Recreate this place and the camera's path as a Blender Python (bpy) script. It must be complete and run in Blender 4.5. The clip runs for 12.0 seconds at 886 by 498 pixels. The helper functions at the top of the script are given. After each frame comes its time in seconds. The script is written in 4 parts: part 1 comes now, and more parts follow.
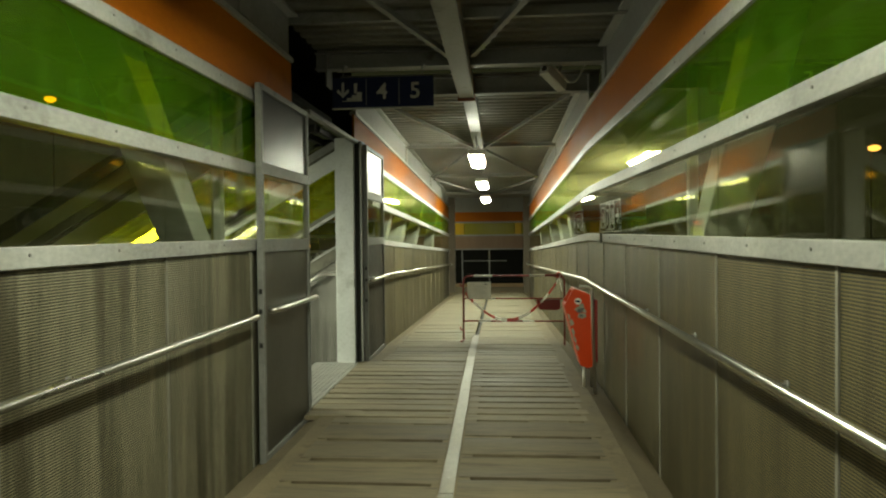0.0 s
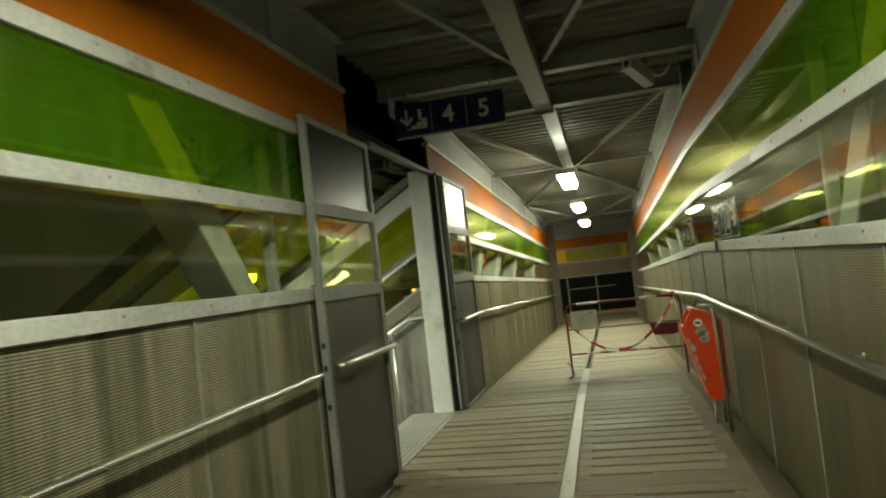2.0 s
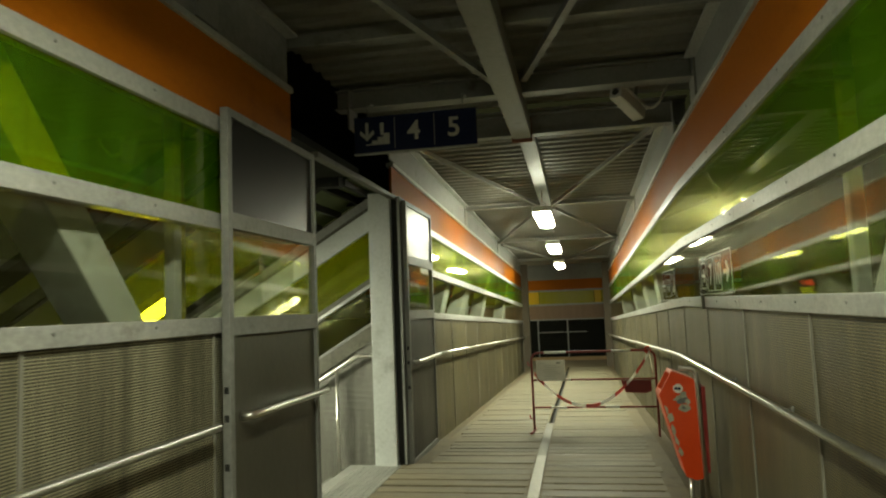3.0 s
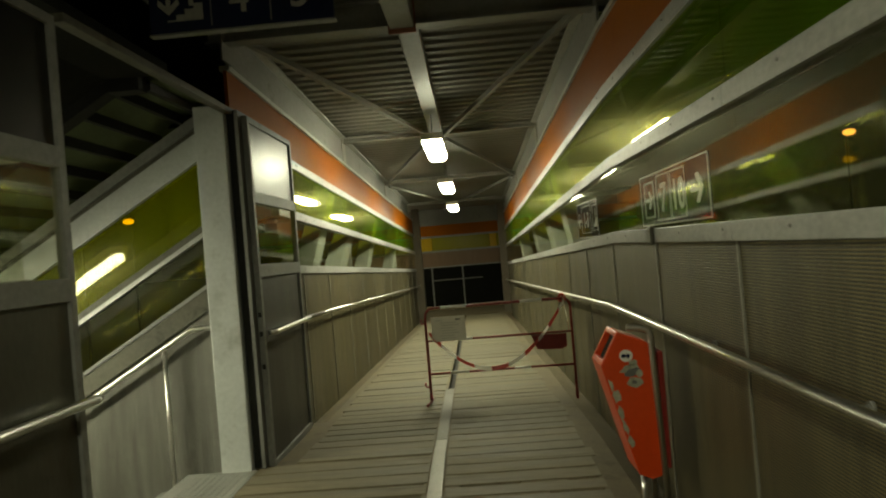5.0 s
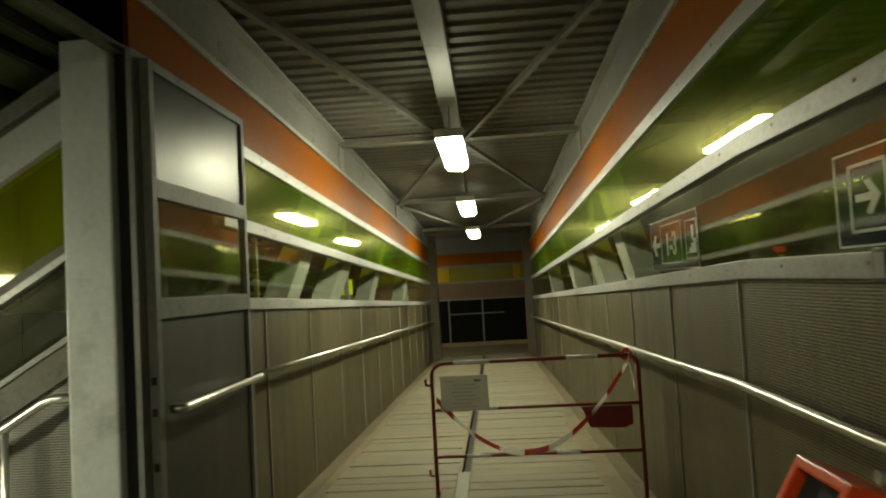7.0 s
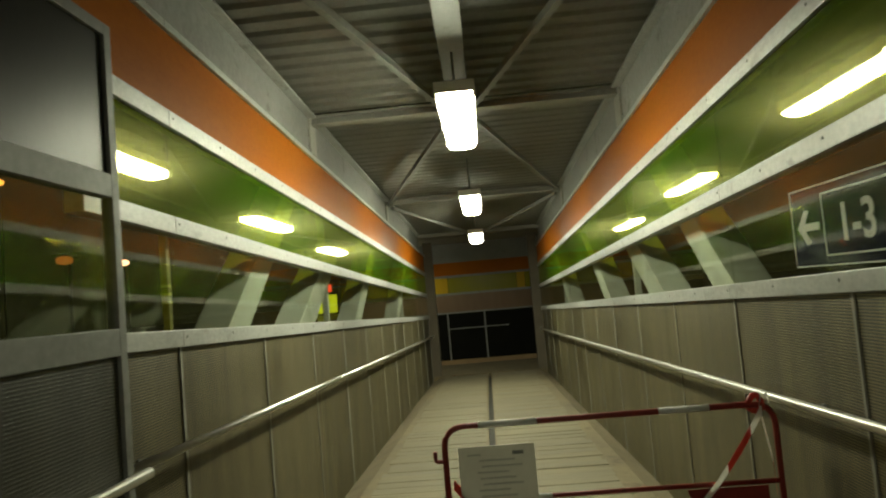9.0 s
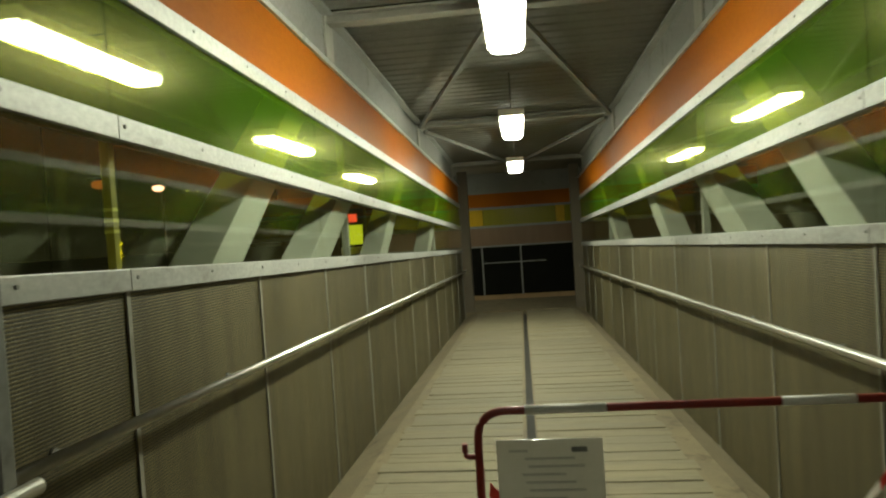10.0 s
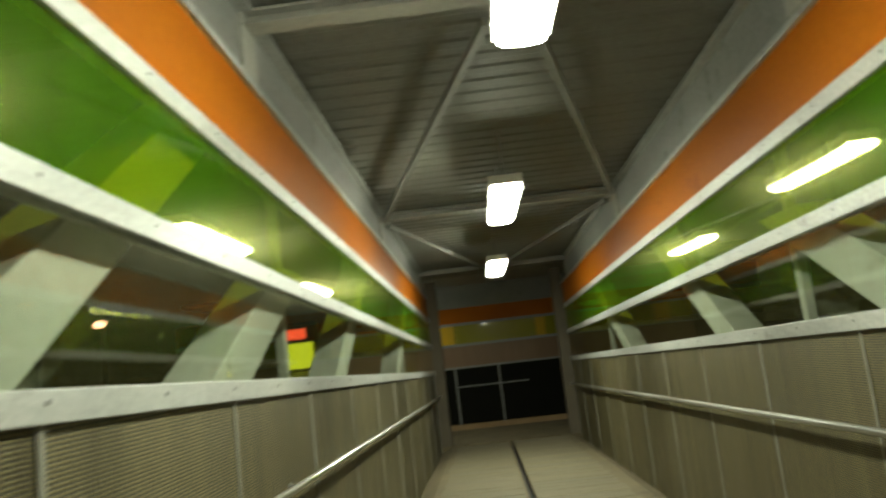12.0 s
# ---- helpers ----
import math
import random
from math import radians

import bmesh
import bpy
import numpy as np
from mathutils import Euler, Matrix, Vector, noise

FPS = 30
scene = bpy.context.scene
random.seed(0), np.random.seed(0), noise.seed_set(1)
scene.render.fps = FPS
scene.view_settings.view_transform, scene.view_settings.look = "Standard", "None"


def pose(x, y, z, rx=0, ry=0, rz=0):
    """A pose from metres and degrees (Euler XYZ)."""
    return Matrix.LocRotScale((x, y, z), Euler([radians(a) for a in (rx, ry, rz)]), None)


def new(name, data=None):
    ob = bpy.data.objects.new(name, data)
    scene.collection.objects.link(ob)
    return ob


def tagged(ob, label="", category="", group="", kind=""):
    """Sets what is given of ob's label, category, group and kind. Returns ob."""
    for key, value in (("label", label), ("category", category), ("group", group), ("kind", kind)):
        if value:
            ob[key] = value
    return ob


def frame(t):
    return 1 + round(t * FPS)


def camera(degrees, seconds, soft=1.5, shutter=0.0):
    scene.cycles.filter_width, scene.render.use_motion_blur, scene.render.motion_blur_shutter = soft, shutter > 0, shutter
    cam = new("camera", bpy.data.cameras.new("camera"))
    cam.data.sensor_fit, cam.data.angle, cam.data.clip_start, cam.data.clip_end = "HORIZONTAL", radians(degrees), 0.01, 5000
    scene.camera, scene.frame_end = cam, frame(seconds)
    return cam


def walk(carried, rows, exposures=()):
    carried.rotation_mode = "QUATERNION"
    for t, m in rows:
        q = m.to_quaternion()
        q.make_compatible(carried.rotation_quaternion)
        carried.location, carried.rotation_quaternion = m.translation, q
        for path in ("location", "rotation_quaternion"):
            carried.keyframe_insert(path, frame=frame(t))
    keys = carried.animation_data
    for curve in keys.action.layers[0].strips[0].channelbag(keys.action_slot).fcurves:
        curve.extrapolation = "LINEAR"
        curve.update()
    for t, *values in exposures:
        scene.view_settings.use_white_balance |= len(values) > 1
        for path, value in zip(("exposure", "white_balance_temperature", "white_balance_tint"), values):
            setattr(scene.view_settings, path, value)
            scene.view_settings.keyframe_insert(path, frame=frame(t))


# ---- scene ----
cam = camera(65.2, 12.0, 2.1, 0.45)
METRES, EYE, TILT, LEAN, TURN = 10.0, 1.5, 0.0, 0.0, 4.6
ROWS = [
    (0.0, 0.0, 0.0, 0.0, -0.01, -1.1, 0.58),
    (0.1, 0.0, 0.0002, -0.0003, 0.40, -1.0, 0.6),
    (0.2, -0.0001, 0.0005, -0.0008, 1.45, -0.4, 1.0),
    (0.3, -0.0003, 0.0010, -0.0014, 4.3, 0.7, 1.6),
    (0.4, -0.0005, 0.0016, -0.0019, 7.6, 2.2, 2.1),
    (0.5, -0.0007, 0.0024, -0.0022, 8.5, 2.6, 2.33),
    (1.0, 0.0033, 0.0173, -0.0014, 5.91, 2.58, 8.3),
    (1.5, 0.0112, 0.0432, -0.0007, 9.24, 3.81, 6.59),
    (2.0, 0.0151, 0.07, -0.0048, 8.78, 2.45, 6.52),
    (2.5, 0.0166, 0.1088, 0.0, 0.38, 1.26, 4.87),
    (3.0, 0.0216, 0.1462, -0.0016, 6.53, 5.0, 2.25),
    (3.5, 0.0238, 0.1865, -0.0011, 0.39, 2.01, 1.79),
    (5.5, 0.0288, 0.3588, -0.0036, -2.01, 0.24, 5.05),
    (6.0, 0.0335, 0.4094, -0.0025, 1.76, 1.04, 4.29),
    (6.5, 0.0322, 0.4558, -0.0011, 1.6, 3.23, 4.63),
    (7.0, 0.0355, 0.51, -0.0021, -0.64, 2.91, 3.24),
    (9.0, 0.0284, 0.6935, 0.0008, -1.08, 3.78, 4.97),
    (9.5, 0.0297, 0.7368, 0.0007, -2.79, 1.91, 4.83),
    (10.0, 0.029, 0.7843, 0.0017, 1.74, -1.63, 3.71),
    (10.5, 0.0219, 0.8299, 0.0017, 2.11, 0.6, 5.77),
    (11.0, 0.0154, 0.8875, -0.005, 5.08, 8.63, 4.79),
    (11.5, 0.0075, 0.937, -0.0073, 5.91, 5.84, 0.67),
    (12.0, 0.0075, 0.985, -0.0107, -1.44, 8.45, 6.42),
]
EXPOSURES = [(0.0, 0.54, 6350, 10), (1.5, 0.60, 6400, 10), (3.0, 0.56, 6550, 10), (3.7, 0.12, 6700, 10), (5.3, -0.18, 6950, 10), (7.2, -0.20, 6900, 10), (8.8, -0.12, 6550, 10), (12.0, 0.02, 6150, 10)]
walk(cam, [(t, pose(0, 0, EYE, TILT, LEAN, TURN) @ pose(METRES * x, METRES * y, METRES * z, 90 + pitch, roll, yaw)) for t, x, y, z, yaw, pitch, roll in ROWS], EXPOSURES)

# ---- world: night over the tracks ----
night = bpy.data.worlds.new("night")
scene.world = night
night.use_nodes = True
night.node_tree.nodes["Background"].inputs[0].default_value = (0.012, 0.0125, 0.0045, 1)
night.node_tree.nodes["Background"].inputs[1].default_value = 0.8

LAMP_POWER = 92.0
LAMP_TINT = (0.97, 1.0, 0.74)

# ---- plan, in metres ----
LEFT, RIGHT = -1.72, 1.05          # faces of the side walls
MIDDLE = -0.36
BACK, KINK, END = -5.0, 8.2, 24.0  # deck: start, change of slope, end
SLOPE_NEAR, SLOPE_FAR = 0.006, -0.031
SILL0, SILL1 = 1.41, 1.49
MID0, MID1 = 1.945, 2.03
TOP0, TOP1 = 2.465, 2.55
ORANGE1, CROWN = 2.96, 3.00
STAIR_TOP, STAIR_SLOPE = -2.15, 0.586


def deck(y):
    """Height of the walking surface."""
    return 0.02 + (SLOPE_NEAR if y < KINK else SLOPE_FAR) * (y - KINK)


def level(x, y):
    return 0.0


def on_deck(x, y):
    return deck(y)


def on_stair(x, y):
    return 0.02 + STAIR_SLOPE * min(0.0, x - STAIR_TOP)


# ---- materials ----
def material(name):
    m = bpy.data.materials.new(name)
    m.use_nodes = True
    t = m.node_tree
    return m, t, t.nodes["Principled BSDF"], t.nodes["Material Output"]


def node(t, kind, **settings):
    n = t.nodes.new(kind)
    for key, value in settings.items():
        n.inputs[key.replace("_", " ")].default_value = value
    return n


def coords(t, scale=(1, 1, 1), shuffle=False):
    tc = t.nodes.new("ShaderNodeTexCoord")
    mp = t.nodes.new("ShaderNodeMapping")
    mp.inputs["Scale"].default_value = scale
    t.links.new(tc.outputs["Object"], mp.inputs["Vector"])
    if shuffle:
        info = t.nodes.new("ShaderNodeObjectInfo")
        mul = t.nodes.new("ShaderNodeMath")
        mul.operation = "MULTIPLY"
        mul.inputs[1].default_value = 37.0
        t.links.new(info.outputs["Random"], mul.inputs[0])
        t.links.new(mul.outputs[0], mp.inputs["Location"])
    return mp.outputs["Vector"]


def noise_of(t, vec, scale, detail=4.0, rough=0.55):
    n = node(t, "ShaderNodeTexNoise", Scale=scale, Detail=detail, Roughness=rough)
    t.links.new(vec, n.inputs["Vector"])
    return n.outputs["Fac"]


def ramp(t, fac, stops):
    r = t.nodes.new("ShaderNodeValToRGB")
    e = r.color_ramp.elements
    while len(e) < len(stops):
        e.new(0.5)
    for i, (p, c) in enumerate(stops):
        e[i].position, e[i].color = p, (*c, 1) if len(c) == 3 else c
    t.links.new(fac, r.inputs["Fac"])
    return r.outputs["Color"]


def mix(t, fac, a, b, kind="MIX"):
    m = t.nodes.new("ShaderNodeMix")
    m.data_type, m.blend_type = "RGBA", kind
    for value, socket in ((fac, m.inputs["Factor"]), (a, m.inputs["A"]), (b, m.inputs["B"])):
        if isinstance(value, bpy.types.NodeSocket):
            t.links.new(value, socket)
        elif isinstance(value, (int, float)):
            socket.default_value = value
        else:
            socket.default_value = (*value, 1)
    return m.outputs["Result"]


def math_node(t, op, a, b=0.0):
    m = t.nodes.new("ShaderNodeMath")
    m.operation = op
    for value, socket in ((a, m.inputs[0]), (b, m.inputs[1])):
        if isinstance(value, bpy.types.NodeSocket):
            t.links.new(value, socket)
        else:
            socket.default_value = value
    return m.outputs[0]


def bump(t, p, height, strength, distance=0.01):
    b = node(t, "ShaderNodeBump", Strength=strength, Distance=distance)
    t.links.new(height, b.inputs["Height"])
    t.links.new(b.outputs["Normal"], p.inputs["Normal"])


def worn(name, dark, light, rough=(0.4, 0.6), metal=0.0, big=0.9, fine=60.0, stretch=(1, 1, 1), relief=0.12, shuffle=False, stain=None, stain_at=(0.55, 0.75), spec=0.5):
    """A surface with broad mottling, fine grain, relief and, where given, stains."""
    m, t, p, out = material(name)
    v = coords(t, stretch, shuffle)
    broad, grain = noise_of(t, v, big, 5.0), noise_of(t, v, fine, 3.0)
    both = math_node(t, "ADD", math_node(t, "MULTIPLY", broad, 0.65), math_node(t, "MULTIPLY", grain, 0.35))
    colour = ramp(t, both, [(0.32, dark), (0.68, light)])
    if stain:
        spots = ramp(t, noise_of(t, v, big * 3.1, 6.0, 0.65), [(stain_at[0], (0, 0, 0)), (stain_at[1], (1, 1, 1))])
        colour = mix(t, spots, colour, stain)
    t.links.new(colour, p.inputs["Base Color"])
    r = t.nodes.new("ShaderNodeMapRange")
    r.inputs["From Min"].default_value, r.inputs["From Max"].default_value = 0.3, 0.7
    r.inputs["To Min"].default_value, r.inputs["To Max"].default_value = rough
    t.links.new(broad, r.inputs["Value"])
    t.links.new(r.outputs["Result"], p.inputs["Roughness"])
    p.inputs["Metallic"].default_value = metal
    p.inputs["Specular IOR Level"].default_value = spec
    bump(t, p, grain, relief, 0.004)
    return m


def perforated(name, base_dark, base_light, pitch, hole, along):
    """Sheet steel with a grid of punched holes and vertical run-off streaks. along: the axis of the sheet's length (0 x, 1 y)."""
    m, t, p, out = material(name)
    tc = t.nodes.new("ShaderNodeTexCoord")
    sep = t.nodes.new("ShaderNodeSeparateXYZ")
    t.links.new(tc.outputs["Object"], sep.inputs[0])
    u = math_node(t, "SUBTRACT", math_node(t, "FRACT", math_node(t, "DIVIDE", sep.outputs[along], pitch)), 0.5)
    w = math_node(t, "SUBTRACT", math_node(t, "FRACT", math_node(t, "DIVIDE", sep.outputs[2], pitch)), 0.5)
    # oblong holes, wider than high
    across = ramp(t, math_node(t, "ABSOLUTE", u), [(hole + 0.06, (1, 1, 1)), (hole + 0.12, (0, 0, 0))])
    upright = ramp(t, math_node(t, "ABSOLUTE", w), [(hole - 0.08, (1, 1, 1)), (hole - 0.02, (0, 0, 0))])
    holes = mix(t, 1.0, across, upright, "MULTIPLY")
    streaks = noise_of(t, coords(t, (1, 1, 0.06)), 9.0, 5.0, 0.6)
    wide = noise_of(t, coords(t, (1, 1, 0.25)), 1.4, 4.0)
    both = math_node(t, "ADD", math_node(t, "MULTIPLY", streaks, 0.6), math_node(t, "MULTIPLY", wide, 0.4))
    sheet = ramp(t, both, [(0.40, base_dark), (0.60, base_light)])
    grime = ramp(t, noise_of(t, coords(t, (1, 1, 0.5)), 3.3, 6.0, 0.7), [(0.56, (0, 0, 0)), (0.78, (0.6, 0.6, 0.6))])
    sheet = mix(t, grime, sheet, (0.07, 0.06, 0.035))
    t.links.new(mix(t, holes, sheet, (0.018, 0.016, 0.009)), p.inputs["Base Color"])
    t.links.new(ramp(t, wide, [(0.3, (0.36,) * 3), (0.7, (0.56,) * 3)]), p.inputs["Roughness"])
    t.links.new(math_node(t, "MULTIPLY", math_node(t, "SUBTRACT", 1.0, holes), 0.30), p.inputs["Metallic"])
    bump(t, p, math_node(t, "SUBTRACT", 1.0, holes), 0.4, 0.002)
    return m


def pane(name, tint, body, body_share, gloss=0.03, streak=0.35, hazy=0.2, sheen=(0.92, 0.92, 0.92), graze=0.46, milky=0.0, mottle=1.35):
    """Glass: tinted see-through, some coloured body, a mirror-like surface with faint run marks."""
    m, t, p, out = material(name)
    clear = t.nodes.new("ShaderNodeBsdfTransparent")
    clear.inputs[0].default_value = (*tint, 1)
    p.inputs["Roughness"].default_value = 0.5
    marks = noise_of(t, coords(t, (1, 1, 0.12)), 7.0, 6.0, 0.65)
    t.links.new(mix(t, ramp(t, marks, [(0.4, (0, 0, 0)), (0.75, (1, 1, 1))]), body, tuple(min(1.0, c * mottle + 0.03 * (mottle - 1.0)) for c in body)), p.inputs["Base Color"])
    p.inputs["Specular IOR Level"].default_value = 0.0
    first = t.nodes.new("ShaderNodeMixShader")
    share = ramp(t, marks, [(0.35, (body_share,) * 3), (0.8, (min(1.0, body_share * (1 + streak) + 0.02 * streak),) * 3)])
    t.links.new(share, first.inputs[0])
    t.links.new(clear.outputs[0], first.inputs[1])
    if milky:
        through_body = t.nodes.new("ShaderNodeBsdfTranslucent")
        through_body.inputs[0].default_value = (*[min(1.0, c * 1.6) for c in body], 1)
        blend = t.nodes.new("ShaderNodeMixShader")
        blend.inputs[0].default_value = milky
        t.links.new(p.outputs[0], blend.inputs[1])
        t.links.new(through_body.outputs[0], blend.inputs[2])
        t.links.new(blend.outputs[0], first.inputs[2])
    else:
        t.links.new(p.outputs[0], first.inputs[2])
    shine = t.nodes.new("ShaderNodeBsdfGlossy")
    shine.inputs["Color"].default_value = (*[min(1.0, c * 0.5 + 0.5) for c in sheen], 1)
    t.links.new(ramp(t, marks, [(0.4, (0.015,) * 3), (0.8, (0.07,) * 3)]), shine.inputs["Roughness"])
    haze = t.nodes.new("ShaderNodeBsdfGlossy")
    haze.inputs["Color"].default_value = (*sheen, 1)
    haze.inputs["Roughness"].default_value = 0.24
    both = t.nodes.new("ShaderNodeMixShader")
    both.inputs[0].default_value = hazy
    t.links.new(shine.outputs[0], both.inputs[1])
    t.links.new(haze.outputs[0], both.inputs[2])
    shine = both
    facing = node(t, "ShaderNodeLayerWeight", Blend=0.5)
    rise = math_node(t, "POWER", facing.outputs["Facing"], 3.2)
    fres = math_node(t, "ADD", gloss, math_node(t, "MULTIPLY", rise, graze))
    last = t.nodes.new("ShaderNodeMixShader")
    t.links.new(fres, last.inputs[0])
    t.links.new(first.outputs[0], last.inputs[1])
    t.links.new(shine.outputs[0], last.inputs[2])
    t.links.new(last.outputs[0], out.inputs["Surface"])
    return m


def glowing(name, colour, strength):
    m, t, p, out = material(name)
    e = t.nodes.new("ShaderNodeEmission")
    e.inputs[0].default_value, e.inputs[1].default_value = (*colour, 1), strength
    t.links.new(e.outputs[0], out.inputs["Surface"])
    return m


GALV = worn("galvanised_steel", (0.26, 0.26, 0.242), (0.50, 0.50, 0.465), (0.38, 0.58), 0.35, 2.2, 45, (1, 0.6, 1), 0.10, stain=(0.245, 0.238, 0.209), stain_at=(0.58, 0.72))
GALV_DULL = worn("dull_galvanised_steel", (0.154, 0.154, 0.14), (0.28, 0.28, 0.259), (0.5, 0.7), 0.3, 1.6, 30, relief=0.12, stain=(0.098, 0.091, 0.07), stain_at=(0.6, 0.75))
DARK_TRIM = worn("dark_trim_paint", (0.055, 0.053, 0.036), (0.115, 0.11, 0.08), (0.5, 0.7), 0.1, 2.5, 40, relief=0.12, stain=(0.03, 0.026, 0.018), stain_at=(0.55, 0.72))
STRIP_STEEL = worn("dusty_joint_steel", (0.17, 0.163, 0.128), (0.29, 0.28, 0.235), (0.45, 0.65), 0.2, 2.2, 45, (1, 1, 0.3), 0.10, stain=(0.13, 0.12, 0.085), stain_at=(0.55, 0.72))
STAINLESS = worn("stainless_tube", (0.52, 0.51, 0.46), (0.74, 0.73, 0.67), (0.27, 0.37), 1.0, 3.0, 90, (1, 0.2, 1), 0.04)
SHEET = perforated("perforated_sheet", (0.112, 0.091, 0.038), (0.212, 0.176, 0.080), 0.0120, 0.34, 1)
STREAKED = perforated("streaked_perforated_sheet", (0.120, 0.106, 0.060), (0.43, 0.40, 0.265), 0.0120, 0.34, 1)
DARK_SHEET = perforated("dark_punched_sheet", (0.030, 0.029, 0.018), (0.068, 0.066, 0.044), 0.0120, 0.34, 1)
SHEET_X = perforated("perforated_sheet_across", (0.150, 0.145, 0.120), (0.34, 0.335, 0.29), 0.0120, 0.34, 0)
LEAF_SHEET = worn("grey_door_sheet", (0.048, 0.046, 0.034), (0.095, 0.090, 0.066), (0.32, 0.5), 0.4, 1.1, 70, (1, 1, 0.3), 0.06, stain=(0.05, 0.036, 0.020), stain_at=(0.60, 0.78))
LEAF_STEEL = worn("brushed_door_steel", (0.020, 0.019, 0.016), (0.030, 0.029, 0.024), (0.30, 0.40), 0.8, 1.5, 120, (1, 1, 0.1), 0.05)
ORANGE = worn("orange_enamel", (0.27, 0.074, 0.003), (0.35, 0.104, 0.005), (0.40, 0.55), 0.0, 0.8, 35, (1, 0.5, 1), 0.03, stain=(0.20, 0.052, 0.010), stain_at=(0.60, 0.8), spec=0.06)
DECAL_BOARD = worn("weathered_boards", (0.116, 0.096, 0.054), (0.245, 0.209, 0.128), (0.6, 0.85), 0.0, 2.4, 30, (0.22, 2.2, 1), 0.35, True, (0.073, 0.055, 0.027), (0.54, 0.76))
NEAR_BOARD = worn("dark_near_boards", (0.070, 0.056, 0.029), (0.175, 0.142, 0.080), (0.6, 0.85), 0.0, 2.0, 30, (0.22, 2.2, 1), 0.4, True, (0.042, 0.031, 0.015), (0.50, 0.74))
FAR_BOARD = worn("grey_dusty_boards", (0.108, 0.091, 0.053), (0.197, 0.169, 0.104), (0.65, 0.9), 0.0, 2.4, 30, (0.22, 2.2, 1), 0.3, True, (0.086, 0.069, 0.038), (0.54, 0.76))
DIRT = worn("trodden_dirt", (0.095, 0.074, 0.038), (0.190, 0.153, 0.086), (0.75, 0.95), 0.0, 1.8, 55, relief=0.4, stain=(0.060, 0.045, 0.022))
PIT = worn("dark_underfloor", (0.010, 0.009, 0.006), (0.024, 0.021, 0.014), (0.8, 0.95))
STRIP = worn("worn_steel_strip", (0.12, 0.112, 0.082), (0.215, 0.20, 0.155), (0.4, 0.6), 0.3, 2.5, 40, (1, 0.4, 1), 0.1, stain=(0.17, 0.15, 0.105))
DULL_STRIP = worn("trodden_steel_strip", (0.10, 0.092, 0.066), (0.165, 0.15, 0.112), (0.55, 0.75), 0.15, 2.5, 40, (1, 0.4, 1), 0.15, stain=(0.12, 0.10, 0.07))
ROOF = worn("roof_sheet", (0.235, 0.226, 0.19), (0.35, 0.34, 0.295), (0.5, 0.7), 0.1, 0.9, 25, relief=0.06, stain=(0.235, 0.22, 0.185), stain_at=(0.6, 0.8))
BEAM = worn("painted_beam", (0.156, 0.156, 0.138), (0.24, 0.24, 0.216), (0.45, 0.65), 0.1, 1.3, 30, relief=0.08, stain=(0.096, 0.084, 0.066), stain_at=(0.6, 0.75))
RUST = worn("rusty_steel", (0.13, 0.045, 0.025), (0.26, 0.10, 0.05), (0.7, 0.9), 0.1, 6, 60, relief=0.3)
# near-black paint for parts that get no light
UNLIT_BLACK = worn("unlit_black", (0.008, 0.008, 0.006), (0.018, 0.018, 0.013), (0.9, 1.0), 0.0, 2, 40, spec=0.1)
KERB = worn("brown_kerb", (0.20, 0.125, 0.055), (0.33, 0.22, 0.11), (0.6, 0.8), 0.0, 2, 40)
PILLAR = worn("brown_pillar", (0.07, 0.055, 0.035), (0.13, 0.105, 0.07), (0.6, 0.8), 0.0, 2, 40)
TRUSS = worn("truss_paint", (0.42, 0.44, 0.42), (0.60, 0.62, 0.60), (0.45, 0.6), 0.0, 1.1, 30, relief=0.05, stain=(0.3, 0.3, 0.27))
OLD_TRUSS = worn("dull_truss_paint", (0.29, 0.31, 0.30), (0.44, 0.46, 0.45), (0.45, 0.6), 0.0, 1.1, 30, relief=0.05, stain=(0.22, 0.22, 0.20))
BIN_ORANGE = worn("orange_plastic", (0.60, 0.048, 0.004), (0.70, 0.068, 0.006), (0.30, 0.46), 0.0, 3, 60, relief=0.05, stain=(0.48, 0.07, 0.02), stain_at=(0.6, 0.8))
RED = worn("red_paint", (0.17, 0.010, 0.007), (0.25, 0.017, 0.011), (0.35, 0.55), 0.0, 8, 70, relief=0.1, stain=(0.08, 0.018, 0.012), stain_at=(0.6, 0.75))
WHITE = worn("white_paint", (0.66, 0.65, 0.60), (0.80, 0.79, 0.74), (0.4, 0.6), 0.0, 6, 60, relief=0.06)
TAPE_RED = worn("red_tape", (0.46, 0.045, 0.035), (0.56, 0.07, 0.055), (0.25, 0.4), 0.0, 9, 60)
TAPE_WHITE = worn("white_tape", (0.74, 0.72, 0.68), (0.84, 0.82, 0.78), (0.25, 0.4), 0.0, 9, 60)
PAPER = worn("paper_in_sleeve", (0.50, 0.49, 0.45), (0.62, 0.61, 0.56), (0.14, 0.24), 0.0, 4, 30, relief=0.06)


def let_light_through(m, colour, share):
    """Thin stuff: part of the light that falls on its back shows on its face."""
    t = m.node_tree
    back = t.nodes.new("ShaderNodeBsdfTranslucent")
    back.inputs[0].default_value = (*colour, 1)
    blend = t.nodes.new("ShaderNodeMixShader")
    blend.inputs[0].default_value = share
    t.links.new(t.nodes["Principled BSDF"].outputs[0], blend.inputs[1])
    t.links.new(back.outputs[0], blend.inputs[2])
    t.links.new(blend.outputs[0], t.nodes["Material Output"].inputs["Surface"])


